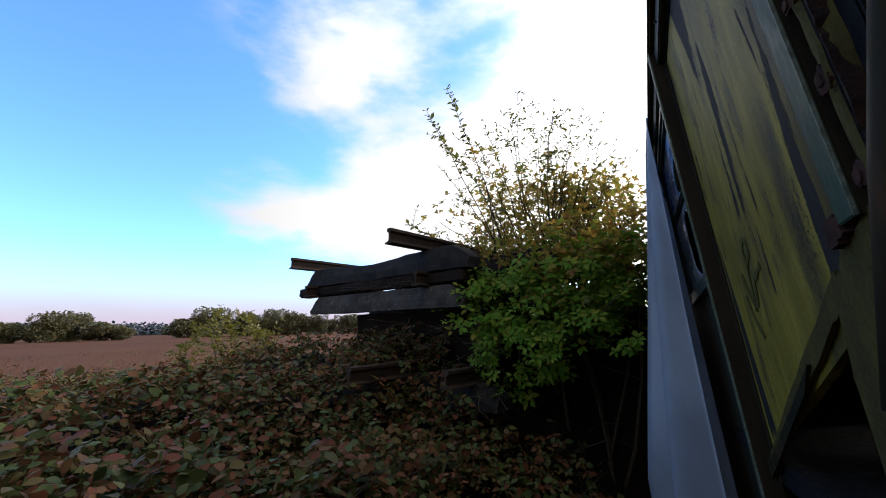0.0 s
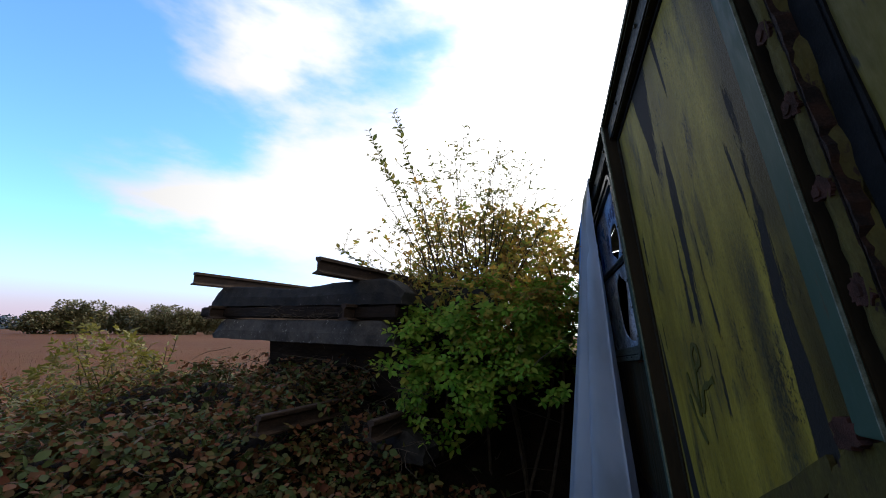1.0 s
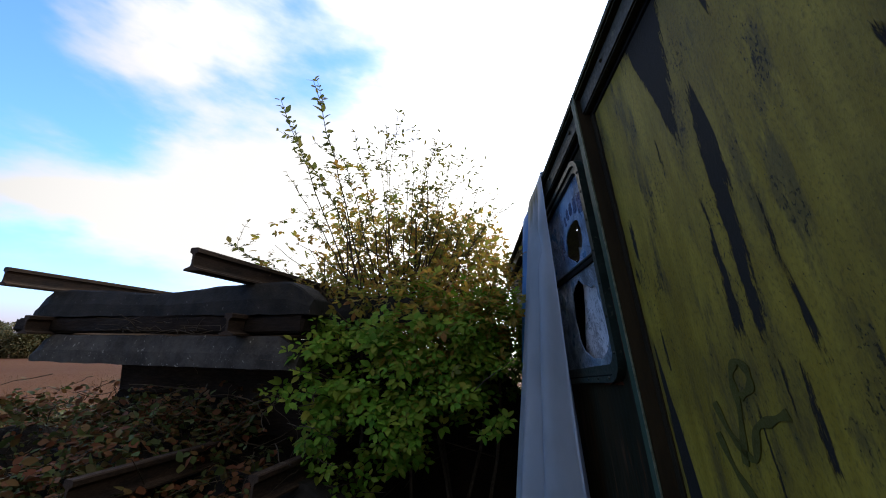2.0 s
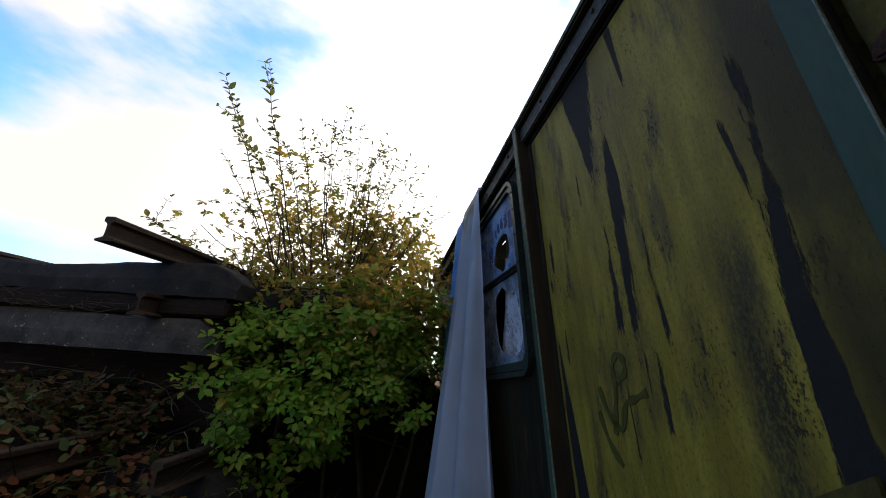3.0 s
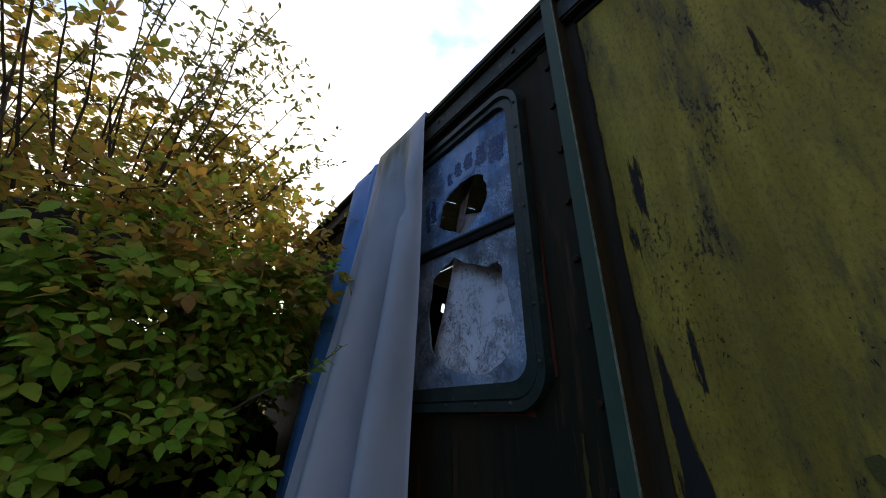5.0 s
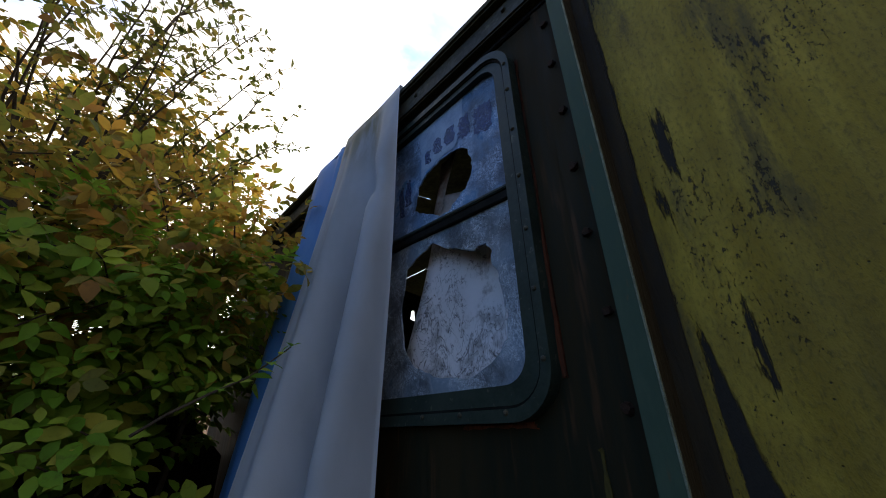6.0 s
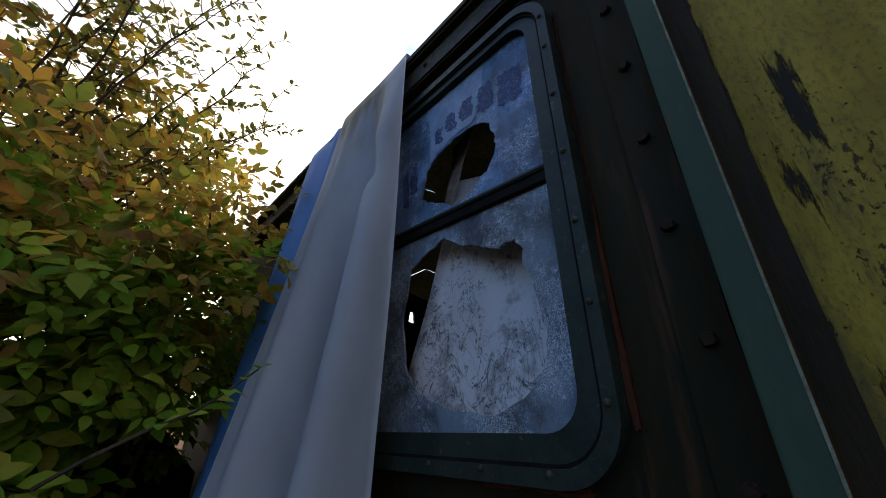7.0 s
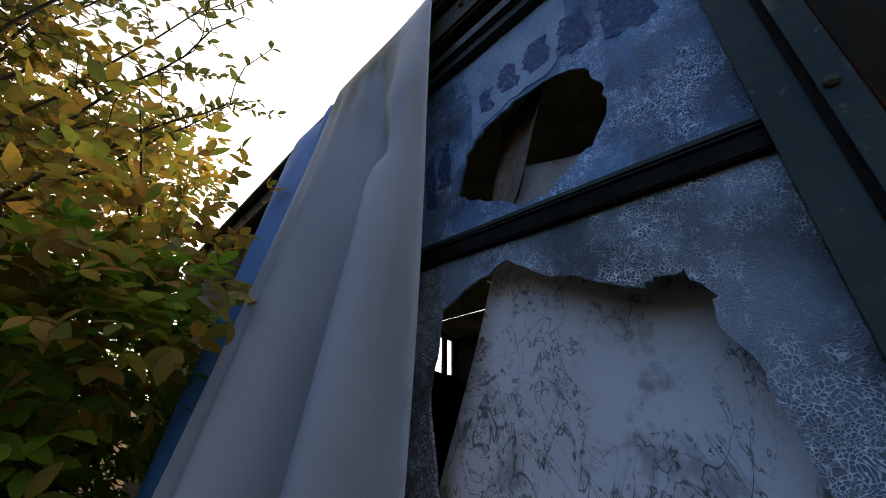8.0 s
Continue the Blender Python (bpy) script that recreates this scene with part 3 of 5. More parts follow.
ob = add_mesh("far_woods", leaves_mesh("far_woods", *blob_leaves(blobs, 1, 2.6, 0.9, 0.5, shell=0.2)), FAR_WOOD_HAZED)
tagged(ob, "strip of far woodland, haze mixed into its blue-green leaf colour", "woods", kind="stuff")

# ---- the derelict trailer: it lists towards the path, so all of it shares one tilted frame ----
LIST = Matrix.Translation((0, 0, 1.82)) @ Euler((radians(-5.11), radians(-4.42), radians(0.2))).to_matrix().to_4x4() @ Matrix.Translation((0, 0, -1.82))
trailer = thing("box_trailer", "derelict olive box trailer, listing, covered in algae and rust", "trailer", LIST)
rnd = random.Random(11)

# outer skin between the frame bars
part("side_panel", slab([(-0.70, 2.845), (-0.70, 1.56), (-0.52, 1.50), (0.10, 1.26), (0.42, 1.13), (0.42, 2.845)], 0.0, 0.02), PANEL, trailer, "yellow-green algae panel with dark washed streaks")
part("side_panel", one_box(0.0, 0.02, -3.4, -0.83, 1.15, 2.845), PANEL_OLD, trailer, "dull olive weathered panel")
WY0, WY1, WZ0, WZ1 = 0.632, 1.50, 1.83, 2.765
hole = rounded(WY0, WY1, WZ0, WZ1, 0.07)
part("side_panel", plate_with_hole([(0.42, 0.62), (3.2, 0.62), (3.2, 2.845), (0.42, 2.845)], hole, 0.004, 0.022), DARK_PAINT, trailer, "dark green panel with a window")
arch = [(0.02, 1.13), (2.25, 1.13)] + [(x, 2.93 + 0.16 * math.sin(math.pi * (x + 0.05) / 2.38)) for x in np.linspace(2.25, 0.02, 9)]
for y in (-3.4, 3.17):
    bm = slab(arch, 0, 0.03) if y < 0 else plate_with_hole(arch, [(1.87, 2.63), (2.09, 2.60), (2.09, 2.93), (1.87, 2.92)], 0, 0.03, ([(2.14, 2.60), (2.22, 2.60), (2.22, 2.92), (2.14, 2.92)], [(1.60, 2.78), (1.68, 2.76), (1.67, 2.88), (1.62, 2.88)]))
    bmesh.ops.transform(bm, matrix=Matrix(((0, 1, 0, 0), (1, 0, 0, y), (0, 0, 1, 0), (0, 0, 0, 1))), verts=bm.verts)
    part("end_panel", bm, INSIDE_SHADE, trailer)
part("far_side", one_box(2.25, 2.28, -3.4, 3.2, 1.13, 2.95), INSIDE_SHADE, trailer)
part("floor_pan", one_box(0.0, 2.28, -3.4, 3.2, 1.05, 1.13), INSIDE_SHADE, trailer)

# roof: a low arch with a proud edge rail
def roof_height(x):
    return 2.955 + 0.16 * math.sin(math.pi * (x + 0.05) / 2.38)


def roof_piece(name, x0, x1, y0, y1, label=""):
    bm = bmesh.new()
    cols = []
    nx, ny = max(2, int((x1 - x0) / 0.15)), max(2, int((y1 - y0) / 0.4))
    for y in np.linspace(y0, y1, ny):
        cols.append([bm.verts.new((x, y, roof_height(x) + 0.005 * math.sin(y * 5 + x * 9))) for x in np.linspace(x0, x1, nx)])
    for a, b in zip(cols, cols[1:]):
        for k in range(nx - 1):
            bm.faces.new((a[k], a[k + 1], b[k + 1], b[k]))
    bmesh.ops.solidify(bm, geom=bm.faces, thickness=0.02)
    return part(name, bm, ROOF, trailer, label)


roof_piece("roof", -0.05, 2.33, -3.45, 1.72, "mossy sheet roof")
roof_piece("roof_margin", -0.05, 0.30, 1.72, 3.25)
roof_piece("roof_margin", 1.95, 2.33, 1.72, 3.25)
for x0, x1, y0, y1 in ((0.302, 1.948, 1.72, 1.93), (0.302, 0.50, 1.93, 2.24), (0.507, 0.54, 1.93, 2.24), (0.547, 1.948, 1.93, 2.24), (0.302, 1.948, 2.24, 2.68), (0.302, 1.238, 2.68, 3.25), (1.242, 1.391, 2.68, 3.25), (1.395, 1.948, 2.68, 3.25)):
    roof_piece("roof_slat", x0, x1, y0, y1, "slat where the roof has rotted open")
part("roof_rail", one_box(-0.035, 0.02, -3.45, 3.25, 2.855, 2.935, 0.006), GREY_PAINT, trailer, "grey painted roof rail")
part("drip_edge", one_box(-0.062, -0.01, -3.45, 3.25, 2.938, 2.972, 0.008), ROOF, trailer, "mossy drip edge")
part("seam", one_box(-0.006, 0.01, -3.45, 3.25, 2.832, 2.852, 0.003), RUBBER, trailer)


def bolt(y, z, r=0.009, x=0.0, mat=RUST):
    bm = bmesh.new()
    bmesh.ops.create_cone(bm, cap_ends=True, segments=8, radius1=r, radius2=r * 0.75, depth=0.01)
    bmesh.ops.transform(bm, matrix=Matrix.Translation((x - 0.004, y, z)) @ Matrix.Rotation(radians(-90), 4, "Y"), verts=bm.verts)
    for v in bm.verts:
        v.co.y += rnd.uniform(-0.2, 0.2) * r
        v.co.z += rnd.uniform(-0.25, 0.25) * r
    return part("bolt", bm, mat, trailer)


for k in range(16):
    bolt(-3.2 + 0.42 * k, 2.90, 0.008, -0.035, GREY_PAINT)


def frame_bar(y0, y1, proud, z0, z1):
    """A painted angle bar that covers a joint, with a dark brown return towards the panel."""
    bar = part("frame_bar", one_box(-proud, -proud + 0.008, y0, y1, z0, z1, 0.002), BAR_PAINT, trailer, "grey-green painted angle bar")
    # thin pale strip: worn paint plus the edge's highlight as colour
    part("worn_edge_highlight", one_box(-proud - 0.0006, -proud + 0.005, y0 - 0.0012, y0 + 0.0016, z0, z1), WORN_HIGHLIGHT, trailer, "pale strip for the worn edge and its highlight")
    part("bar_web", one_box(-proud + 0.008, 0.004, y0, y0 + 0.012, z0, z1, 0.002), BAR_BROWN, trailer, "dark brown web of the bar")
    return bar


frame_bar(0.403, 0.441, 0.062, 0.85, 2.965)
frame_bar(-0.730, -0.676, 0.034, 1.655, 2.95)
part("dark_brown_strip", one_box(-0.006, 0.0, 0.372, 0.405, 1.05, 2.84, 0.002), BAR_BROWN, trailer)
part("joint_strip", slab(ragged([(0.45, 1.13), (0.515, 1.13), (0.515, 2.83), (0.45, 2.83)], rnd, 14, 0.003), -0.004, 0.006), DARK_PAINT, trailer)
for z in (1.30, 1.47, 1.64, 1.80, 1.96, 2.12, 2.28, 2.44, 2.60, 2.75):
    bolt(0.482 + rnd.uniform(-0.004, 0.004), z, 0.011, -0.004)
# the swollen, mossy seam beyond the wide bar
bm = bmesh.new()
rows = []
for i in range(60):
    z = 1.45 + i * 0.0235
    w = 0.0 + 0.006 * math.sin(i * 0.9) + rnd.uniform(-0.004, 0.004)
    rows.append([bm.verts.new((x + rnd.uniform(-0.002, 0.002), y + (w if y < -0.78 else 0), z)) for x, y in ((0.0, -0.742), (-0.016, -0.750), (-0.026, -0.772), (-0.030, -0.790), (-0.012, -0.806), (0.0, -0.812))])
for a, b in zip(rows, rows[1:]):
    for k in range(5):
        bm.faces.new((a[k], a[k + 1], b[k + 1], b[k]))
part("swollen_seam", bm, MOSS, trailer, "swollen mossy seam with rust", True)
for z in (1.56, 1.70, 1.855, 2.01, 2.165, 2.32, 2.47, 2.63, 2.78):
    bolt(-0.770 + rnd.uniform(-0.006, 0.006), z, 0.013, -0.024, PURPLE_RUST)
    h = rnd.uniform(0.008, 0.018)
    part("rust_patch", slab(ragged([(-0.792, z - h * 0.9), (-0.786, z - h * 1.9), (-0.766, z - h * 1.5), (-0.754, z - 0.012), (-0.758, z + 0.012), (-0.776, z + 0.022), (-0.792, z + 0.010)], rnd, 6, 0.0028), -0.0302, -0.016), PURPLE_RUST, trailer, "purple-brown rust round the bolt")
part("crack", slab(ragged([(-0.806, 1.46), (-0.799, 1.46), (-0.800, 2.1), (-0.797, 2.82), (-0.803, 2.82), (-0.807, 2.1)], rnd, 40, 0.0035), -0.027, -0.004), RUST, trailer, "rusted crack along the seam")
part("dark_strip", slab(ragged([(-0.862, 1.3), (-0.812, 1.3), (-0.812, 2.84), (-0.868, 2.84)], rnd, 16, 0.006), -0.004, 0.0), RUBBER, trailer, "bare dark strip beside the seam")

# torn lower corner: slanting skirt, crossing stays and a near-black sheet for the bay's shade
part("slanting_skirt", slab(ragged([(-0.55, 1.606), (-0.24, 1.452), (0.05, 1.308), (0.60, 1.02), (0.60, 0.95), (0.50, 1.03), (-0.21, 1.388), (-0.48, 1.520), (-0.56, 1.556)], rnd, 4, 0.003), -0.014, -0.004), MOSS, trailer, "olive slanting skirt under the panel")
part("slanting_stay", slab(ragged([(-0.30, 1.444), (0.90, 0.860), (0.90, 0.805), (-0.22, 1.378)], rnd, 5, 0.002), -0.022, -0.014), DARK_PAINT, trailer, "dark green slanting stay")
part("corner_post", slab(ragged([(-0.60, 0.75), (-0.46, 0.75), (-0.50, 1.40), (-0.53, 1.54), (-0.60, 1.62), (-0.72, 1.66), (-0.80, 1.66), (-0.62, 1.40)], rnd, 5, 0.005), -0.02, 0.0), MOSS, trailer, "mossy lower post")
part("rust_knot", slab(ragged([(-0.66, 1.635), (-0.63, 1.63), (-0.62, 1.66), (-0.64, 1.68), (-0.68, 1.67), (-0.68, 1.64)], rnd, 5, 0.004), -0.034, -0.006), PURPLE_RUST, trailer, "rusted knot where the stays meet")
bm = bmesh.new()
tube(bm, [Vector((-0.150, -0.985, 1.42)), Vector((-0.112, -1.010, 1.62)), Vector((-0.050, -1.04, 1.88)), Vector((0.02, -1.07, 2.20))], [0.018, 0.018, 0.018, 0.018], 10)
part("loose_strut", bm, DARK_PAINT, trailer, "dark green strut standing off the side", True)
part("sill", one_box(0.3, 0.42, -3.4, 3.2, 0.70, 0.84, 0.01), RUST, trailer, "rusted sill beam")
# sheet added to keep the space under the floor black
part("bay_back", one_box(0.55, 0.58, -3.4, 3.2, 0.4, 1.1), INSIDE_SHADE, trailer)
for y in (-2.6, 2.0):
    wheel = new("wheel")
    wheel.parent = trailer
    wheel.matrix_basis = Matrix.Translation((0.28, y, 0.52)) @ Matrix.Rotation(radians(90), 4, "Y")
    bm = bmesh.new()
    bmesh.ops.create_cone(bm, cap_ends=True, segments=28, radius1=0.46, radius2=0.46, depth=0.26)
    bmesh.ops.bevel(bm, geom=[e for e in bm.edges if abs(e.verts[0].co.z - e.verts[1].co.z) < 0.01], offset=0.05, segments=3, affect="EDGES")
    part("tyre", bm, RUBBER, wheel)
    bm = bmesh.new()
    bmesh.ops.create_cone(bm, cap_ends=True, segments=20, radius1=0.24, radius2=0.20, depth=0.275)
    part("rim", bm, RUST, wheel)

# ---- window ----
window = new("window")
window.parent = trailer
window["label"] = "two-light window with broken crazed glass"
part("outer_frame", plate_with_hole(rounded(0.594, 1.552, 1.785, 2.800, 0.10, 8), rounded(0.616, 1.518, 1.81, 2.778, 0.082, 8), -0.030, 0.004), FRAME_PAINT, window, "dark green rounded window frame")
part("seal", plate_with_hole(rounded(0.614, 1.52, 1.808, 2.780, 0.083, 8), rounded(0.622, 1.512, 1.816, 2.772, 0.077, 8), -0.024, 0.004), RUBBER, window)
part("inner_frame", plate_with_hole(rounded(0.620, 1.514, 1.814, 2.774, 0.078, 8), rounded(0.655, 1.484, 1.855, 2.752, 0.060, 8), -0.020, 0.010), FRAME_PAINT, window)
tip = Matrix.Translation((0, 0.64, 2.318)) @ Matrix.Rotation(radians(3.4), 4, "X") @ Matrix.Translation((0, -0.64, -2.318))
part("mullion", one_box(-0.016, 0.012, 0.640, 1.48, 2.316, 2.327, 0.003, tip), FRAME_PAINT, window)
part("mullion_gap", one_box(-0.010, 0.012, 0.628, 1.48, 2.291, 2.315, 0.002, tip), RUBBER, window, "black gap under the sash")
for z in (1.893, 2.033, 2.173, 2.316, 2.46, 2.60, 2.70):
    bm = bmesh.new()
    bmesh.ops.create_uvsphere(bm, u_segments=8, v_segments=5, radius=0.006)
    bmesh.ops.transform(bm, matrix=Matrix.Translation((-0.030, 0.608, z)), verts=bm.verts)
    part("screw", bm, GREY_PAINT, window)
for y in (0.71, 0.84, 0.97):
    bm = bmesh.new()
    bmesh.ops.create_uvsphere(bm, u_segments=8, v_segments=5, radius=0.006)
    bmesh.ops.transform(bm, matrix=Matrix.Translation((-0.030, y, 1.803)), verts=bm.verts)
    part("screw", bm, GREY_PAINT, window)
hole1 = ragged([(1.050, 2.438), (1.022, 2.416), (0.956, 2.380), (0.928, 2.360), (0.886, 2.358), (0.846, 2.383), (0.808, 2.400), (0.780, 2.446), (0.783, 2.496), (0.798, 2.540), (0.828, 2.560), (0.866, 2.568), (0.922, 2.568), (0.978, 2.552), (0.998, 2.540), (1.030, 2.514)], rnd, 4, 0.0035)
part("upper_pane", plate_with_hole(rounded(0.625, 1.49, 2.322, 2.768, 0.03, 4), hole1, 0.000, 0.005), PANE_UP, window, "crazed blue-grey pane with a jagged hole")
hole2 = ragged([(0.962, 2.282), (0.905, 2.243), (0.866, 2.232), (0.838, 2.214), (0.792, 2.194), (0.782, 2.204), (0.755, 2.204), (0.735, 2.174), (0.741, 2.146), (0.722, 2.105), (0.714, 2.060), (0.706, 2.000), (0.712, 1.956), (0.745, 1.920), (0.835, 1.880), (0.937, 1.893), (1.000, 1.912), (1.053, 1.936), (1.086, 1.975), (1.100, 2.010), (1.116, 2.120), (1.103, 2.165), (1.090, 2.240), (1.028, 2.262)], rnd, 4, 0.003)
part("lower_pane", plate_with_hole(rounded(0.625, 1.49, 1.840, 2.318, 0.03, 5), hole2, 0.002, 0.007), PANE_LOW, window, "crazed grey pane with most of it broken out")


def bent_sheet(corners, bulge, n=14, wob=0.004):
    """A sheet between four corners (bottom y0, bottom y1, top y1, top y0), bulging along x."""
    bm = bmesh.new()
    a, b, c, d = (Vector(q) for q in corners)
    grid = []
    for i in range(n + 1):
        v = i / n
        row = []
        for j in range(n + 1):
            u = j / n
            p = a.lerp(b, u).lerp(d.lerp(c, u), v)
            p.x += bulge * math.sin(math.pi * u) * (0.6 + 0.4 * v) + wob * math.sin(9 * u + 7 * v)
            row.append(bm.verts.new(p))
        grid.append(row)
    for r0, r1 in zip(grid, grid[1:]):
        for j in range(n):
            bm.faces.new((r0[j], r0[j + 1], r1[j + 1], r1[j]))
    bmesh.ops.solidify(bm, geom=bm.faces, thickness=0.003)
    return bm


def loose(name, bm, mat, label, category, smooth=True):
    ob = part(name, bm, mat, None, "", smooth)
    ob.matrix_world = LIST
    return tagged(ob, label, category)


loose("lining_sheet", bent_sheet(((0.03, 0.60, 1.80), (0.045, 1.205, 1.80), (0.045, 1.005, 2.33), (0.03, 0.60, 2.36)), 0.05), SHEET, "mould-stained white lining sheet fallen against the broken window", "sheet")
loose("lining_strip", bent_sheet(((0.030, 0.968, 2.37), (0.075, 1.045, 2.37), (0.080, 1.000, 2.64), (0.030, 0.850, 2.64)), 0.012), BROWN, "brown curled strip of lining behind the upper pane", "sheet")
loose("lining_board", bent_sheet(((0.020, 0.62, 2.30), (0.020, 0.985, 2.30), (0.024, 0.925, 2.445), (0.022, 0.62, 2.36)), 0.004), GREY_BOARD, "grey board behind the upper pane", "sheet")
part("paper", slab(ragged([(0.845, 2.574), (0.925, 2.576), (0.985, 2.556), (1.008, 2.540), (1.022, 2.748), (0.80, 2.748), (0.81, 2.66)], rnd, 5, 0.004), -0.0012, -0.0004), PAPER, window, "pale paper stuck on the pane")
# smeared marks on the upper pane, too worn to read
for y0, w, z, h in ((0.690, 0.066, 2.555, 0.100), (0.775, 0.050, 2.585, 0.080), (0.842, 0.046, 2.600, 0.066), (0.905, 0.040, 2.600, 0.056), (0.958, 0.030, 2.585, 0.050), (1.068, 0.026, 2.47, 0.100), (1.105, 0.026, 2.44, 0.120)):
    part("smudge", slab(ragged([(y0, z), (y0 + w * 0.5, z - 0.003), (y0 + w, z + 0.004), (y0 + w + 0.003, z + h * 0.5), (y0 + w, z + h), (y0 + w * 0.4, z + h + 0.003), (y0 + 0.002, z + h - 0.004)], rnd, 4, 0.0065), -0.0022, -0.0015), INK, window, "worn dark blue mark")
# rust runs beside and under the window
for y0, y1, z0, z1 in ((0.580, 0.5935, 1.86, 2.72), (0.66, 0.86, 1.775, 1.784)):
    part("rust_run", slab(ragged([(y0, z0), (y1, z0), (y1 - 0.008, z1), (y0 + 0.010, z1)], rnd, 16, 0.003), 0.0005, 0.0035), ORANGE_RUST, trailer, "orange rust run")
part("algae_run", slab(ragged([(0.526, 0.9), (0.562, 0.9), (0.556, 1.4), (0.547, 1.74), (0.541, 1.74), (0.533, 1.4)], rnd, 12, 0.004), 0.001, 0.0038), MOSS, trailer, "green-yellow run below the window")


# faded sprayed scrawl on the panel
def scrawl(points, r=0.011):
    bm = bmesh.new()
    ends = [points[0]] + list(points) + [points[-1]]
    fine = []
    for p0, p1, p2, p3 in zip(ends, ends[1:], ends[2:], ends[3:]):
        for k in range(6):
            t = k / 6
            fine.append(tuple(0.5 * (2 * b + (c - a) * t + (2 * a - 5 * b + 4 * c - d) * t * t + (3 * b - a - 3 * c + d) * t ** 3) for a, b, c, d in zip(p0, p1, p2, p3)))
    points = fine + [points[-1]]
    rows = []
    for k, p in enumerate(points):
        a, b = points[max(0, k - 1)], points[min(len(points) - 1, k + 1)]
        d = Vector((0, b[0] - a[0], b[1] - a[1])).normalized()
        side = Vector((0, -d.z, d.y)) * r * (0.8 + 0.25 * math.sin(k * 0.9))
        mid = Vector((0, p[0], p[1]))
        rows.append([bm.verts.new(mid + side * q + Vector((x, 0, 0))) for x, q in ((-0.003, -1), (-0.003, 1), (0.001, 1), (0.001, -1))])
    for r0, r1 in zip(rows, rows[1:]):
        for k in range(4):
            bm.faces.new((r0[k], r0[(k + 1) % 4], r1[(k + 1) % 4], r1[k]))
    bm.faces.new(rows[0]), bm.faces.new(list(reversed(rows[-1])))
    return part("sprayed_mark", bm, SPRAY, trailer, "faded sprayed line")


scrawl([(0.07, 1.60), (0.035, 1.72), (0.03, 1.79), (0.0, 1.82), (-0.025, 1.80), (-0.02, 1.765), (0.02, 1.745)])
scrawl([(0.12, 1.73), (0.09, 1.66), (0.035, 1.615), (0.0, 1.68), (-0.05, 1.70), (-0.10, 1.715)])
scrawl([(0.14, 1.66), (0.11, 1.58), (0.06, 1.52)])

# ---- the sheets hung from the roof ----
def hung(name, mat, label, section, z_top, z_bot, steps, cols):
    """Cloth hung from the roof's edge. section(u, w) gives x and y at a share u of the width, w metres below the edge."""
    bm = bmesh.new()
    grid = []
    over = [bm.verts.new((0.22, section(j / cols, 0.0)[1] + 0.02, z_top + 0.055)) for j in range(cols + 1)]
    grid.append(over)
    for i in range(steps + 1):
        w = (z_top - z_bot) * i / steps
        row = []
        for j in range(cols + 1):
            x, y = section(j / cols, w)
            row.append(bm.verts.new((x, y, z_top - w + 0.015 * math.sin(j * 0.7) * (w > 0.05))))
        grid.append(row)
    for r0, r1 in zip(grid, grid[1:]):
        for j in range(cols):
            bm.faces.new((r0[j], r0[j + 1], r1[j + 1], r1[j]))
    bmesh.ops.solidify(bm, geom=bm.faces, thickness=0.003)
    return loose(name, bm, mat, label, "tarpaulin")


def along(u, stops):
    for (a, x0, y0), (b, x1, y1) in zip(stops, stops[1:]):
        if u <= b:
            t = (u - a) / (b - a)
            t = t * t * (3 - 2 * t)
            return x0 + (x1 - x0) * t, y0 + (y1 - y0) * t
    return stops[-1][1:]


def bump(u, mid, wide):
    return math.exp(-((u - mid) / wide) ** 2)


def white_section(u, w):
    q, low = min(1.0, w / 0.35), min(w, 2.2)
    q = q * q * (3 - 2 * q)
    x = -0.068 - low * (0.012 + 0.165 * u ** 1.15)
    s = min(1.0, max(0.0, (w - 0.36) / 0.55))
    mid = 0.14 + 0.34 * s * (2 - s)
    x += 0.022 * bump(u, mid, 0.07) * min(1.0, max(0.0, (w - 0.36) / 0.10))
    x -= low * (0.085 * bump(u, 0.17, 0.11) - 0.100 * bump(u, 0.46, 0.13) + 0.030 * bump(u, 0.78, 0.12))
    x -= 0.020 * bump(u, 0.12, 0.10) * q
    y = 1.060 + 0.40 * u - q * (0.006 + 0.03 * u) - 0.02 * bump(u, 0.10, 0.08) * q
    dent = math.exp(-((w - 0.52 + 0.25 * u) / 0.05) ** 2) * bump(u, 0.26, 0.13)
    return min(-0.050, x + 0.030 * dent + 0.003 * math.sin(5 * u + 3 * w)), y + 0.004 * math.sin(6 * w)


hung("white_tarpaulin", TARP, "grey-white tarpaulin hanging in folds from the trailer roof", white_section, 2.985, 0.35, 60, 50)


def blue_section(u, w):
    low, q = min(w, 2.2), min(1.0, w / 0.35)
    stops = [(0.0, -0.030 - 0.05 * low, 1.42 - 0.02 * q), (0.30, -0.062 - 0.138 * low ** 0.85, 1.52 - 0.03 * q), (0.42, -0.056 - 0.125 * low, 1.57 - 0.03 * q), (0.6, -0.066 - 0.152 * low ** 0.85, 1.68 - 0.04 * q), (1.0, -0.055 - 0.12 * low, 1.80)]
    x, y = along(u, stops)
    return x + 0.004 * math.sin(13 * u + 4 * w), y


hung("blue_tarpaulin", TARP_BLUE, "faded blue plastic sheet hanging behind the white tarpaulin", blue_section, 2.98, 0.5, 50, 24)

# ---- the stack of track panels ----
ACROSS, ALONG = Vector((0.971, -0.238, 0)), Vector((0.238, 0.971, 0))
STACK = Matrix(((ACROSS.x, ALONG.x, 0, -1.63), (ACROSS.y, ALONG.y, 0, 1.36), (0, 0, 1, 0), (0, 0, 0, 1)))


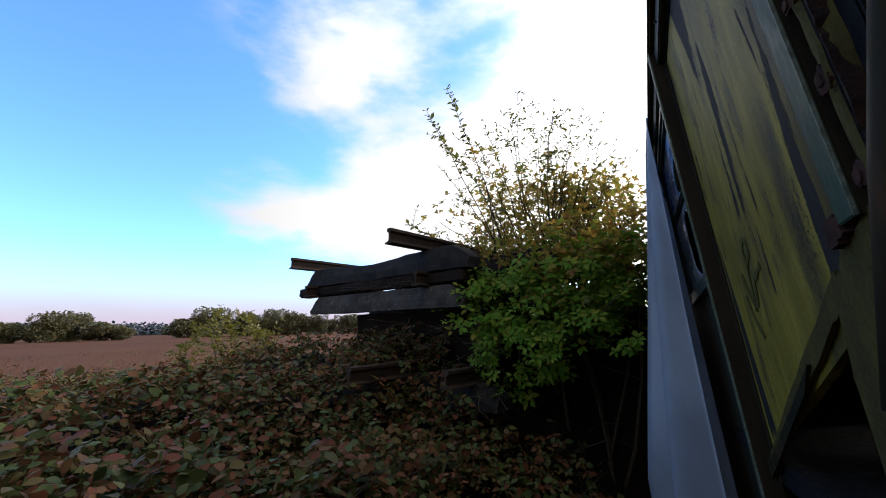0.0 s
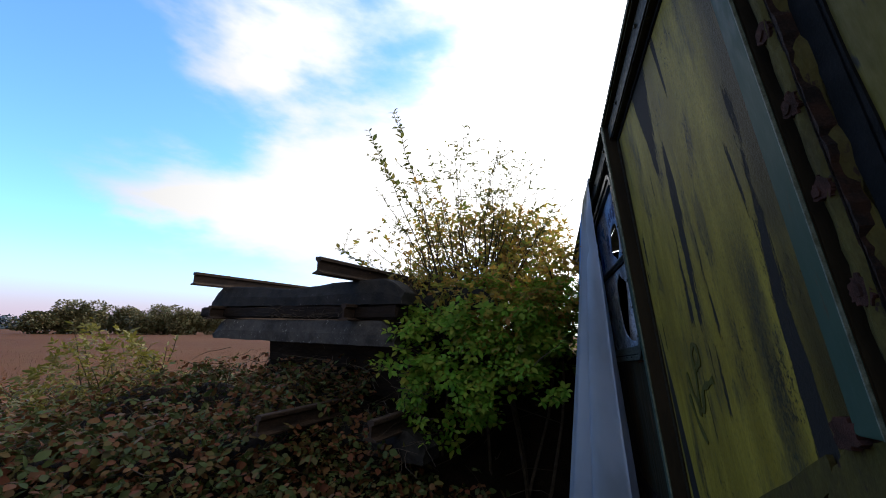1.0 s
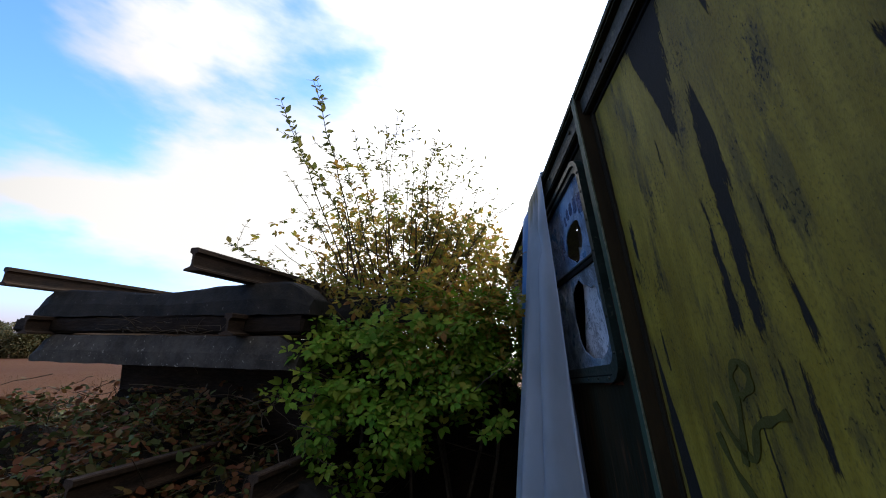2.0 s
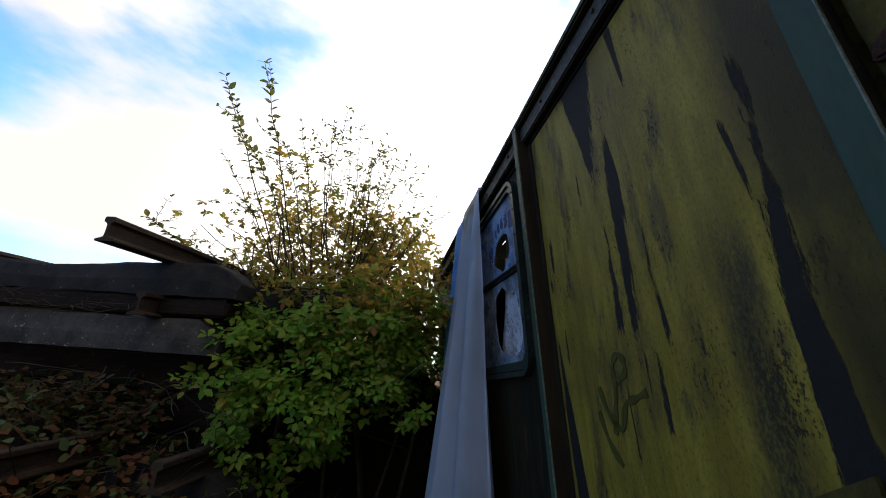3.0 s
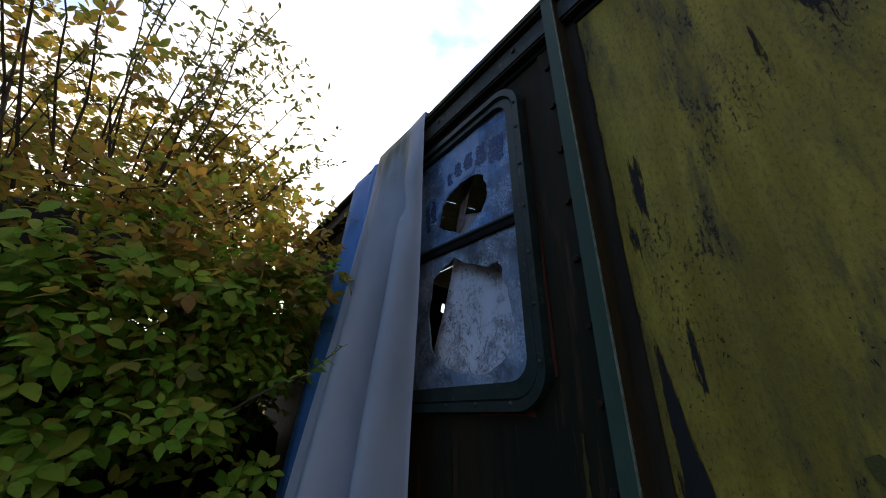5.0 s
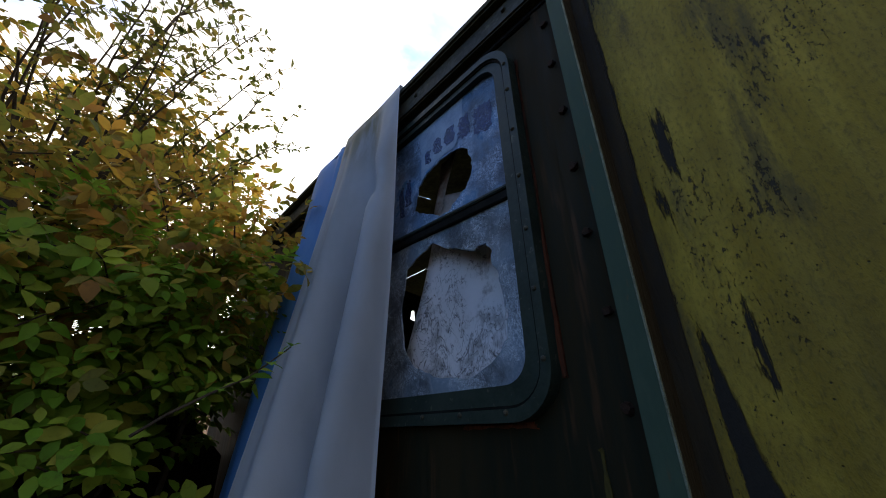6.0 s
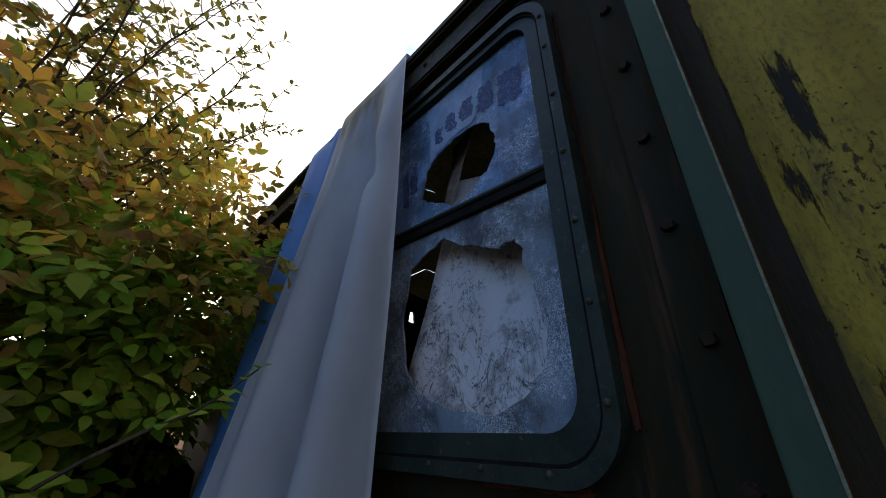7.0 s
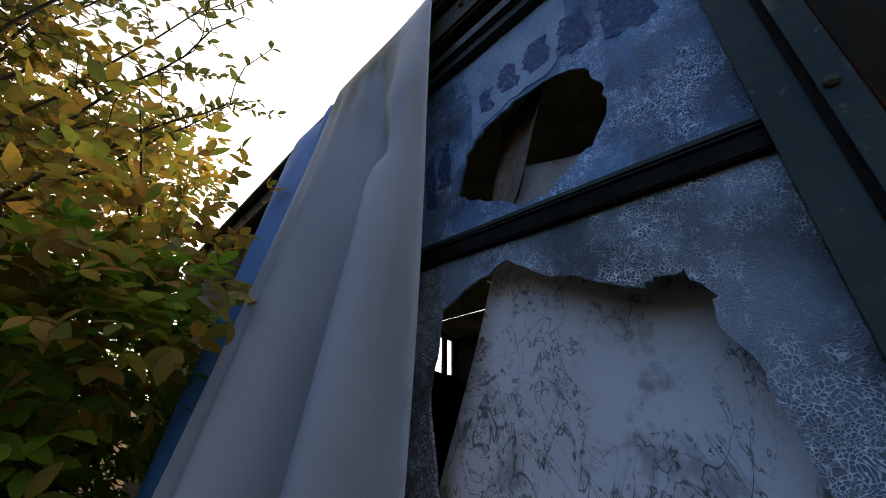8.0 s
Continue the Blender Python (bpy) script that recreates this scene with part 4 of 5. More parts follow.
def sleeper(name, mat, label, length, height, depth, dip, u0, v0, z0, turn=0.0, seed=1):
    """A concrete sleeper: sloped ends, a lower waist, worn edges. Its right-hand end is at u0."""
    rnd = random.Random(seed)
    n = 30
    bm = bmesh.new()
    rings = []
    for i in range(n + 1):
        s = i / n
        x = -length * s
        end = min(s, 1 - s) * length
        top = height - 0.11 * max(0, 1 - end / 0.15) - dip * math.exp(-((s - 0.5) / 0.2) ** 2)
        half = depth / 2 - 0.02 * max(0, 1 - end / 0.12) - 0.02 * math.exp(-((s - 0.5) / 0.2) ** 2)
        prof = [(-half, 0.0), (-half, top * 0.45), (-half * 0.80, top - 0.015), (-half * 0.72, top), (half * 0.72, top), (half * 0.80, top - 0.015), (half, top * 0.45), (half, 0.0)]
        rings.append([bm.verts.new((x + rnd.uniform(-0.004, 0.004), y + rnd.uniform(-0.004, 0.004), z + rnd.uniform(-0.004, 0.004))) for y, z in prof])
    for a, b in zip(rings, rings[1:]):
        for k in range(8):
            bm.faces.new((a[k], a[(k + 1) % 8], b[(k + 1) % 8], b[k]))
    bm.faces.new(rings[0]), bm.faces.new(rings[-1])
    ob = part(name, bm, mat, None)
    ob.matrix_world = STACK @ Matrix.Translation((u0, v0 + depth / 2, z0)) @ Matrix.Rotation(radians(turn), 4, "Z")
    return tagged(ob, label, "sleeper", "stacked sleepers")


def rail(label, u, v0, length, z0, height=0.135, drop=0.0, turn=0.0):
    """A flat-bottomed steel rail lying along the stack: foot, web and head."""
    h = height
    prof = [(-0.055, 0), (0.055, 0), (0.055, 0.010), (0.012, 0.024), (0.008, 0.035), (0.008, h - 0.045), (0.014, h - 0.036), (0.030, h - 0.028), (0.030, h - 0.006), (0.022, h), (-0.022, h), (-0.030, h - 0.006), (-0.030, h - 0.028), (-0.014, h - 0.036), (-0.008, h - 0.045), (-0.008, 0.035), (-0.012, 0.024), (-0.055, 0.010)]
    bm = bmesh.new()
    n = 8
    rings = [[bm.verts.new((x, length * i / n, z - drop * i / n)) for x, z in prof] for i in range(n + 1)]
    for a, b in zip(rings, rings[1:]):
        for k in range(len(prof)):
            bm.faces.new((a[k], a[(k + 1) % len(prof)], b[(k + 1) % len(prof)], b[k]))
    bm.faces.new(rings[0]), bm.faces.new(list(reversed(rings[-1])))
    ob = part("steel_rail", bm, RAIL_RUST, None)
    ob.matrix_world = STACK @ Matrix.Translation((u, v0, z0)) @ Matrix.Rotation(radians(turn), 4, "Z")
    return tagged(ob, label, "rail", "rails on the stack")


sleeper("concrete_sleeper", CONCRETE, "grey weathered concrete sleeper with pale lichen, stacked", 2.42, 0.20, 0.27, 0.0, 0.02, 0.0, 1.70, 0, 3)
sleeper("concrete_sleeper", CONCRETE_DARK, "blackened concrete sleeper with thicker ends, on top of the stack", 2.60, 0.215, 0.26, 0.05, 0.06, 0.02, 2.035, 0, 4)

rail("rusted steel rail lying on the top sleeper", -0.455, -0.378, 2.6, 2.247)
rail("rusted steel rail lying across the sleeper end", -2.42, -0.25, 2.6, 2.247)
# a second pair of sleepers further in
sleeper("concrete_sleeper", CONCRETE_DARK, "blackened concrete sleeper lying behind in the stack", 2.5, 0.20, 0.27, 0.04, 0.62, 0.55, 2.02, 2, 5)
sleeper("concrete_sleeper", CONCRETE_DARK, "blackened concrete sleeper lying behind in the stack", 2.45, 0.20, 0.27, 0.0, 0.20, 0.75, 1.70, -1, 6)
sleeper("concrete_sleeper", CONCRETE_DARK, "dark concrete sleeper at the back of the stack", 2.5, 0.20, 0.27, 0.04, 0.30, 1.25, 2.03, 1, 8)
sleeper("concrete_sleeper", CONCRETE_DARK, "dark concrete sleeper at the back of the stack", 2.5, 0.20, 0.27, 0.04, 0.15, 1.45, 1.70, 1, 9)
rail("rusted steel rail between two layers of sleepers", -0.42, -0.10, 2.4, 1.90)
rail("rusted steel rail between two layers of sleepers", -2.28, -0.12, 2.4, 1.90)


def timber(u0, u1, v0, v1, z0, z1, seed):
    rnd = random.Random(seed)
    bm = one_box(u0, u1, v0, v1, z0, z1, 0.015)
    bmesh.ops.subdivide_edges(bm, edges=[e for e in bm.edges if e.calc_length() > 0.5], cuts=7)
    for v in bm.verts:
        v.co += Vector((rnd.uniform(-0.01, 0.01), rnd.uniform(-0.01, 0.01), rnd.uniform(-0.008, 0.008)))
    ob = part("timber_baulk", bm, TIMBER, None)
    ob.matrix_world = STACK
    return tagged(ob, "rotten black timber baulk between the sleepers", "timber", "baulks of the stack")


timber(-2.72, 0.02, 0.03, 0.20, 1.915, 2.03, 21)
timber(-1.98, 0.05, 0.42, 0.62, 1.46, 1.69, 22)
timber(-2.05, 0.10, 0.46, 0.66, 1.22, 1.45, 23)
timber(-1.75, 0.00, 0.95, 1.2, 1.46, 1.69, 24)
timber(-1.60, 0.00, 0.95, 1.2, 1.25, 1.45, 25)
rail("rusted steel rail sticking out low in the stack", -0.63, -0.62, 2.6, 1.105)
rail("rusted steel rail low in the stack", 0.05, -0.25, 2.2, 1.09)
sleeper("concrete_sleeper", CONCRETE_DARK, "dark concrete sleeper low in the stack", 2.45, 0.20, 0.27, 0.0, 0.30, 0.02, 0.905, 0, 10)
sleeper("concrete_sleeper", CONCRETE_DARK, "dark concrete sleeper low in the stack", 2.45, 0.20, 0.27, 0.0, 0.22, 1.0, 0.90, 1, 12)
timber(-1.9, 0.1, 0.1, 0.4, 0.6, 0.9, 26)
timber(-1.9, 0.1, 1.0, 1.3, 0.6, 0.9, 27)
timber(-2.1, 0.2, 0.1, 0.4, 0.0, 0.6, 28)
timber(-2.1, 0.2, 1.0, 1.3, 0.0, 0.6, 29)


# ---- shrubs ----
def limb(bm, a, b, r0, r1, seed, bow=0.08, n=7, sides=5):
    """A bent, tapering branch; returns its points."""
    rnd = random.Random(seed)
    a, b = Vector(a), Vector(b)
    side = Vector((rnd.uniform(-1, 1), rnd.uniform(-1, 1), rnd.uniform(-0.2, 0.6))) * bow * (b - a).length
    pts = [a.lerp(b, i / n) + side * math.sin(math.pi * i / n) + Vector((rnd.uniform(-1, 1), rnd.uniform(-1, 1), rnd.uniform(-1, 1))) * 0.012 * (0 < i < n) for i in range(n + 1)]
    tube(bm, pts, [r0 + (r1 - r0) * i / n for i in range(n + 1)], sides)
    return pts


def twig_leaves(paths, per, length, ratio, first=0.35):
    """Leaves in pairs along thin twigs."""
    P, D, N, L = [], [], [], []
    for pts in paths:
        n = len(pts) - 1
        for i in range(per):
            t = first + (1 - first) * i / max(1, per - 1)
            k = min(n - 1, int(t * n))
            p = pts[k].lerp(pts[k + 1], t * n - k)
            d = (pts[k + 1] - pts[k]).normalized()
            for s in (-1, 1):
                side = d.cross(Vector((rng.normal() * 0.3, rng.normal() * 0.3, 1))).normalized() * s
                P.append(p), D.append(d * 0.6 + side * 0.9 + Vector((0, 0, rng.normal() * 0.3)))
                N.append((rng.normal() * 0.4, rng.normal() * 0.4, 1.0)), L.append(length * rng.uniform(0.6, 1.3))
    L = np.array(L)
    return np.array([tuple(v) for v in P]), np.array([tuple(v) for v in D]), np.array(N), L, L * ratio


shrub = thing("shrub", "tall autumn shrub, yellow above and green below, beside the rails", "shrub", Matrix.Translation((-1.1, 2.1, 0)))
IN = Matrix.Translation((1.1, -2.1, 0))
shift = np.array((1.1, -2.1, 0))
rnd = random.Random(31)
bm = bmesh.new()
targets = []
for k in range(17):
    top = (rnd.uniform(-1.75, -0.45), rnd.uniform(1.9, 2.8), rnd.uniform(2.3, 2.95))
    pts = limb(bm, (-1.1 + rnd.uniform(-0.5, 0.5), 2.2 + rnd.uniform(-0.25, 0.25), 0.0), top, 0.018, 0.005, 100 + k, 0.10, 9)
    targets.append(pts)
for k in range(70):
    pts = rnd.choice(targets)
    a = pts[rnd.randint(4, 8)]
    end = a + Vector((rnd.uniform(-0.6, 0.6), rnd.uniform(-0.7, 0.4), rnd.uniform(0.0, 0.6)))
    end.x, end.y = min(end.x, -0.55), max(end.y, 1.75)
    limb(bm, a, end, 0.006, 0.002, 200 + k, 0.12, 5, 4)
bmesh.ops.transform(bm, matrix=IN, verts=bm.verts)
part("stem", bm, BARK, shrub, "thin brown stems")
# long whips standing out of the crown
tips = [(-1.70, 1.34, 3.70), (-1.98, 1.45, 3.62), (-1.85, 1.5, 3.30), (-1.15, 1.75, 3.72), (-0.85, 1.9, 3.55), (-0.70, 2.0, 3.45), (-1.95, 1.75, 3.10), (-1.45, 1.6, 3.45), (-0.52, 1.95, 3.25), (-2.35, 1.70, 2.58), (-1.3, 1.9, 3.35), (-0.95, 2.3, 3.6), (-0.35, 2.1, 3.0), (-1.0, 1.65, 3.4), (-0.62, 1.75, 3.3), (-1.25, 1.8, 3.6), (-0.8, 1.7, 3.5), (-0.45, 1.85, 3.15), (-1.55, 1.7, 3.25), (-0.75, 2.1, 3.3), (-1.1, 2.1, 3.5), (-0.3, 1.95, 2.95), (-0.9, 1.6, 3.2)]
bm = bmesh.new()
whips = []
for k, t in enumerate(tips):
    root = (-1.15 + 0.45 * (t[0] + 1.15), 2.3 + 0.3 * (t[1] - 2.1), 2.3 if k != 9 else 2.25)
    whips.append(limb(bm, root, t, 0.007, 0.0018, 300 + k, 0.07, 9, 5))
twigs = []
for k, w in enumerate(whips):
    for q in range(10):
        i = rnd.randint(3, 8)
        e = w[i] + Vector((rnd.uniform(-0.22, 0.22), rnd.uniform(-0.2, 0.2), rnd.uniform(-0.02, 0.22)))
        twigs.append(limb(bm, w[i], e, 0.0022, 0.0012, 4000 + k * 10 + q, 0.1, 4, 4))
bmesh.ops.transform(bm, matrix=IN, verts=bm.verts)
part("whip", bm, BARK, shrub, "long bare whips")
P, D, N, L, W = twig_leaves(whips[:3] + whips[9:10], 17, 0.062, 0.5, 0.55)
P2, D2, N2, L2, W2 = twig_leaves(whips[3:9] + whips[10:], 9, 0.036, 0.45, 0.5)
P3, D3, N3, L3, W3 = twig_leaves(twigs, 4, 0.036, 0.48, 0.3)
cat = np.concatenate
add_mesh("whip_leaves", leaves_mesh("whip_leaves", cat([P, P2, P3]) + shift, cat([D, D2, D3]), cat([N, N2, N3]), cat([L, L2, L3]), cat([W, W2, W3])), TWIG_LEAF, shrub, "small dark leaves on the whips")
green_blobs = [((-0.75, 1.95, 2.02), (0.60, 0.40, 0.30), 260), ((-1.15, 2.35, 1.98), (0.55, 0.40, 0.28), 260), ((-0.42, 1.80, 1.98), (0.26, 0.30, 0.30), 150), ((-1.3, 2.9, 1.9), (1.3, 0.40, 0.5), 1100), ((-0.35, 2.65, 1.9), (0.40, 0.30, 0.45), 520), ((-1.9, 2.6, 1.6), (0.6, 0.35, 0.7), 600), ((-0.75, 2.35, 1.95), (0.75, 0.25, 0.35), 700)]
p, d, n, l, w = blob_leaves(green_blobs, 5, 0.060, 0.54, 0.85, 1.0, 0.55)


def whorls(tips, length):
    """Rosettes of five to seven drooping leaves round the ends of twigs: positions, ways, normals, lengths, widths."""
    P, D, N, L = [], [], [], []
    for tip, way in tips:
        out = (way + Vector((0, -0.25, 0.75))).normalized()
        a = out.cross(Vector((0.2, 1, 0.1))).normalized()
        b = out.cross(a)
        count, size, turn = rnd.randint(4, 7), length * rnd.uniform(0.7, 1.25), rnd.uniform(0, 6.28)
        for k in range(count):
            t = turn + 6.283 * k / count + rnd.uniform(-0.3, 0.3)
            r = a * math.cos(t) + b * math.sin(t)
            P.append(tip + r * 0.012 - out * rnd.uniform(0, 0.02)), D.append(r + out * rnd.uniform(-0.15, 0.5)), N.append(out + r * rnd.uniform(-0.2, 0.3))
            L.append(size * rnd.uniform(0.65, 1.1))
    L = np.array(L)
    return np.array([tuple(v) for v in P]), np.array([tuple(v) for v in D]), np.array([tuple(v) for v in N]), L, L * 0.56


bm = bmesh.new()
tips = []
for k in range(150):  # twigs that reach forward in tiers out of the dark heart
    x = rnd.uniform(-1.62, -0.42)
    low = 0.95 if x < -1.05 else 0.95 + 0.42 * min(1.0, (x + 1.05) / 0.3)
    z = low + (2.02 - low) * rnd.random() ** 0.8
    end = Vector((x, 1.30 + 0.30 * rnd.random() + 0.12 * abs(z - 1.6) + (0.12 if x > -0.62 else 0.0), z))
    pts = limb(bm, end + Vector((rnd.uniform(-0.22, 0.22), rnd.uniform(0.35, 0.6), rnd.uniform(-0.22, 0.02))), end, 0.005, 0.002, 2000 + k, 0.08, 5, 4)
    tips.append((end, (pts[-1] - pts[-2]).normalized()))
    for q in range(rnd.randint(3, 5)):
        c = pts[rnd.randint(2, 5)] + Vector((rnd.uniform(-0.13, 0.13), rnd.uniform(-0.09, 0.09), rnd.uniform(-0.03, 0.07)))
        tips.append((c, Vector((rnd.uniform(-0.7, 0.7), rnd.uniform(-0.9, 0.1), 0.2))))
bmesh.ops.transform(bm, matrix=IN, verts=bm.verts)
part("twig", bm, BARK, shrub, "thin twigs under the green leaves")
p2, d2, n2, l2, w2 = whorls(tips, 0.064)
add_mesh("green_leaves", leaves_mesh("green_leaves", cat([p, p2]) + shift, cat([d, d2]), cat([n, n2]), cat([l, l2]), cat([w, w2]), 0.3, 0.22), GREEN, shrub, "broad green leaves in whorls")
yellow_blobs = [((-1.25, 2.85, 2.62), (0.84, 0.45, 0.55), 3200), ((-0.60, 2.80, 2.62), (0.46, 0.45, 0.56), 1800), ((-0.75, 1.95, 2.2), (0.66, 0.45, 0.34), 600), ((-1.25, 2.3, 2.25), (0.6, 0.42, 0.30), 700)]
for k in range(34):
    a, q = rnd.uniform(0, 6.28), rnd.uniform(0.55, 1.05)
    c = (-1.12 + 0.95 * q * math.cos(a), 2.1 + rnd.uniform(-0.45, 0.35), 2.55 + 0.52 * q * math.sin(a))
    yellow_blobs.append((c, (rnd.uniform(0.10, 0.26), rnd.uniform(0.12, 0.25), rnd.uniform(0.06, 0.16)), rnd.randint(10, 30)))
for k in range(14):  # sprays that hang forward over the green
    yellow_blobs.append(((rnd.uniform(-1.25, -0.35), rnd.uniform(1.35, 1.7), rnd.uniform(1.7, 2.25)), (0.20, 0.14, 0.08), 26))
p, d, n, l, w = blob_leaves(yellow_blobs, 3, 0.053, 0.52, 0.8, 0.5, 0.3)
add_mesh("autumn_leaves", leaves_mesh("autumn_leaves", p + shift, d, n, l, w), YELLOW, shrub, "yellow and olive autumn leaves")
# the single sprig against the tarpaulin
bm = bmesh.new()
sp = limb(bm, (-0.55, 1.30, 1.62), (-0.335, 1.09, 1.835), 0.004, 0.0015, 900, 0.08, 5, 5)
bmesh.ops.transform(bm, matrix=IN, verts=bm.verts)
part("sprig", bm, BARK, shrub)
p, d, n, l, w = twig_leaves([sp], 7, 0.045, 0.5, 0.45)
add_mesh("sprig_leaves", leaves_mesh("sprig_leaves", p + shift, d, n, l, w), GREEN, shrub)

young = thing("young_shrub", "young lime-yellow shrub standing in the brambles", "shrub", Matrix.Translation((-5.4, 1.9, 0)))
bm = bmesh.new()
yp = []
for k in range(22):
    yp.append(limb(bm, (rnd.uniform(-0.15, 0.15), rnd.uniform(-0.15, 0.15), 0.2), (rnd.uniform(-0.7, 0.7), rnd.uniform(-0.5, 0.5), rnd.uniform(1.15, 1.9)), 0.012, 0.003, 500 + k, 0.1, 6, 5))
part("stem", bm, BARK, young)
p, d, n, l, w = twig_leaves(yp, 12, 0.085, 0.36, 0.4)
p2, d2, n2, l2, w2 = blob_leaves([((0, 0, 1.2), (0.62, 0.48, 0.5), 800)], 3, 0.08, 0.38, 0.7)
add_mesh("leaves", leaves_mesh("leaves", cat([p, p2]), cat([d, d2]), cat([n, n2]), cat([l, l2]), cat([w, w2])), LIME, young, "narrow lime-yellow leaves")


# ---- brambles ----
def mound(x, y):
    """Height of the thicket, and of the dark heap added behind the shrub."""
    far = math.hypot(x + 0.3, y + 1.4)
    h = 0.90 + 0.16 * math.sin(x * 1.7 + 1) * math.cos(y * 1.3) + 0.10 * math.sin(x * 3.1 - y * 2.3) + 0.05 * math.sin(7 * x + 5 * y)
    h *= 1.0 - 0.45 * max(0.0, min(1.0, (far - 4.5) / 6.0))
    if y > 0.9 and x > -4.6:  # climbs the foot of the stack
        h += 0.15 * min(1.0, (y - 0.9) / 0.8)
    h += 0.45 * math.exp(-((x + 2.95) / 0.75) ** 2 - ((y - 2.15) / 0.65) ** 2) + 0.55 * math.exp(-((x + 2.7) / 1.3) ** 2 - ((y - 3.3) / 0.8) ** 2) + 0.22 * math.exp(-((x + 4.3) / 0.8) ** 2 - ((y - 2.0) / 0.8) ** 2)
    # raised so the near-black mat backs the shrub's front leaves
    h += 0.55 * math.exp(-((x + 1.0) / 0.7) ** 2 - ((y - 2.35) / 0.42) ** 2)
    if x > -1.7 and y > -0.6:  # thin and low in the shade beside the trailer
        h -= 0.45 * min(1.0, (x + 1.7) / 0.6) * min(1.0, (y + 0.6) / 0.5)
    rim = 0.5 * math.sin(x * 1.1 + y * 0.7) + 0.3 * math.sin(x * 2.7 - y * 1.9)
    shade_heap = 2.0 * math.exp(-abs((x + 0.85) / 1.25) ** 4 - ((y - 2.72) / 0.40) ** 2) * (1.0 + 0.10 * math.sin(6 * x) * math.sin(4 * x + 1))  # added mass behind the shrub, stands for its shaded heart
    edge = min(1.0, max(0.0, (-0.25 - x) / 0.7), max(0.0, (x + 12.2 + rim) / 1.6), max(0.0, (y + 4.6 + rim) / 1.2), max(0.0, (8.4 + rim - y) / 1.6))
    return max(h * edge, shade_heap)


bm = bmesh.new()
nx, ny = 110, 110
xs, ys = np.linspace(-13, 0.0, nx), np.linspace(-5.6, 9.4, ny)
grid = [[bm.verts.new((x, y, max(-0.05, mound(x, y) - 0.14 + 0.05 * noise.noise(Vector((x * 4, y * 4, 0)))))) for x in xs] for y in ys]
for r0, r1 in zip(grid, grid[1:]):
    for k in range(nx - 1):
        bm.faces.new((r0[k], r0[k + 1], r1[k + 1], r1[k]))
tagged(part("bramble_shade_mat", bm, SHADE_MAT, None, "", True), "bramble mat coloured near-black for the shade under the leaves", "thicket", kind="stuff")
P = []
for k in range(150000):
    x, y = -0.35 - 11.5 * rng.random() ** 1.35, rng.uniform(-5.0, 8.9)
    far = math.hypot(x + 0.3, y + 1.4)
    if x > -1.15 - 0.25 * math.sin(3 * y) and y > -0.3 and rng.random() < 0.7:
        continue
    if mound(x, y) < 0.12 or (x > -2.0 and 1.6 < y < 3.9):
        continue
    if rng.random() < min(1.0, (2.6 / max(0.5, far)) ** 1.2):
        P.append((x, y, mound(x, y) + abs(rng.normal()) * 0.10 - 0.05))
P = np.array(P)
cnt = len(P)
way = unit(cnt) * np.array((1, 1, 0.35))
way /= np.linalg.norm(way, axis=1, keepdims=True)
nrm = unit(cnt) * 0.85 + np.array((0, 0, 1.0))
side = np.cross(way, nrm)
size = 0.046 * rng.uniform(0.5, 1.5, (cnt, 1))
ps, ds, ns, ls = [], [], [], []
for s, o in ((0, 0.8), (1, 0.3), (-1, 0.3)):
    ps.append(P + way * size * o), ds.append(way * (1 if s == 0 else 0.4) + side * s * 0.9 + np.array((0, 0, -0.15))), ns.append(nrm + unit(cnt) * 0.2), ls.append(size[:, 0] * (1.1 if s == 0 else 0.9))
ls = cat(ls)
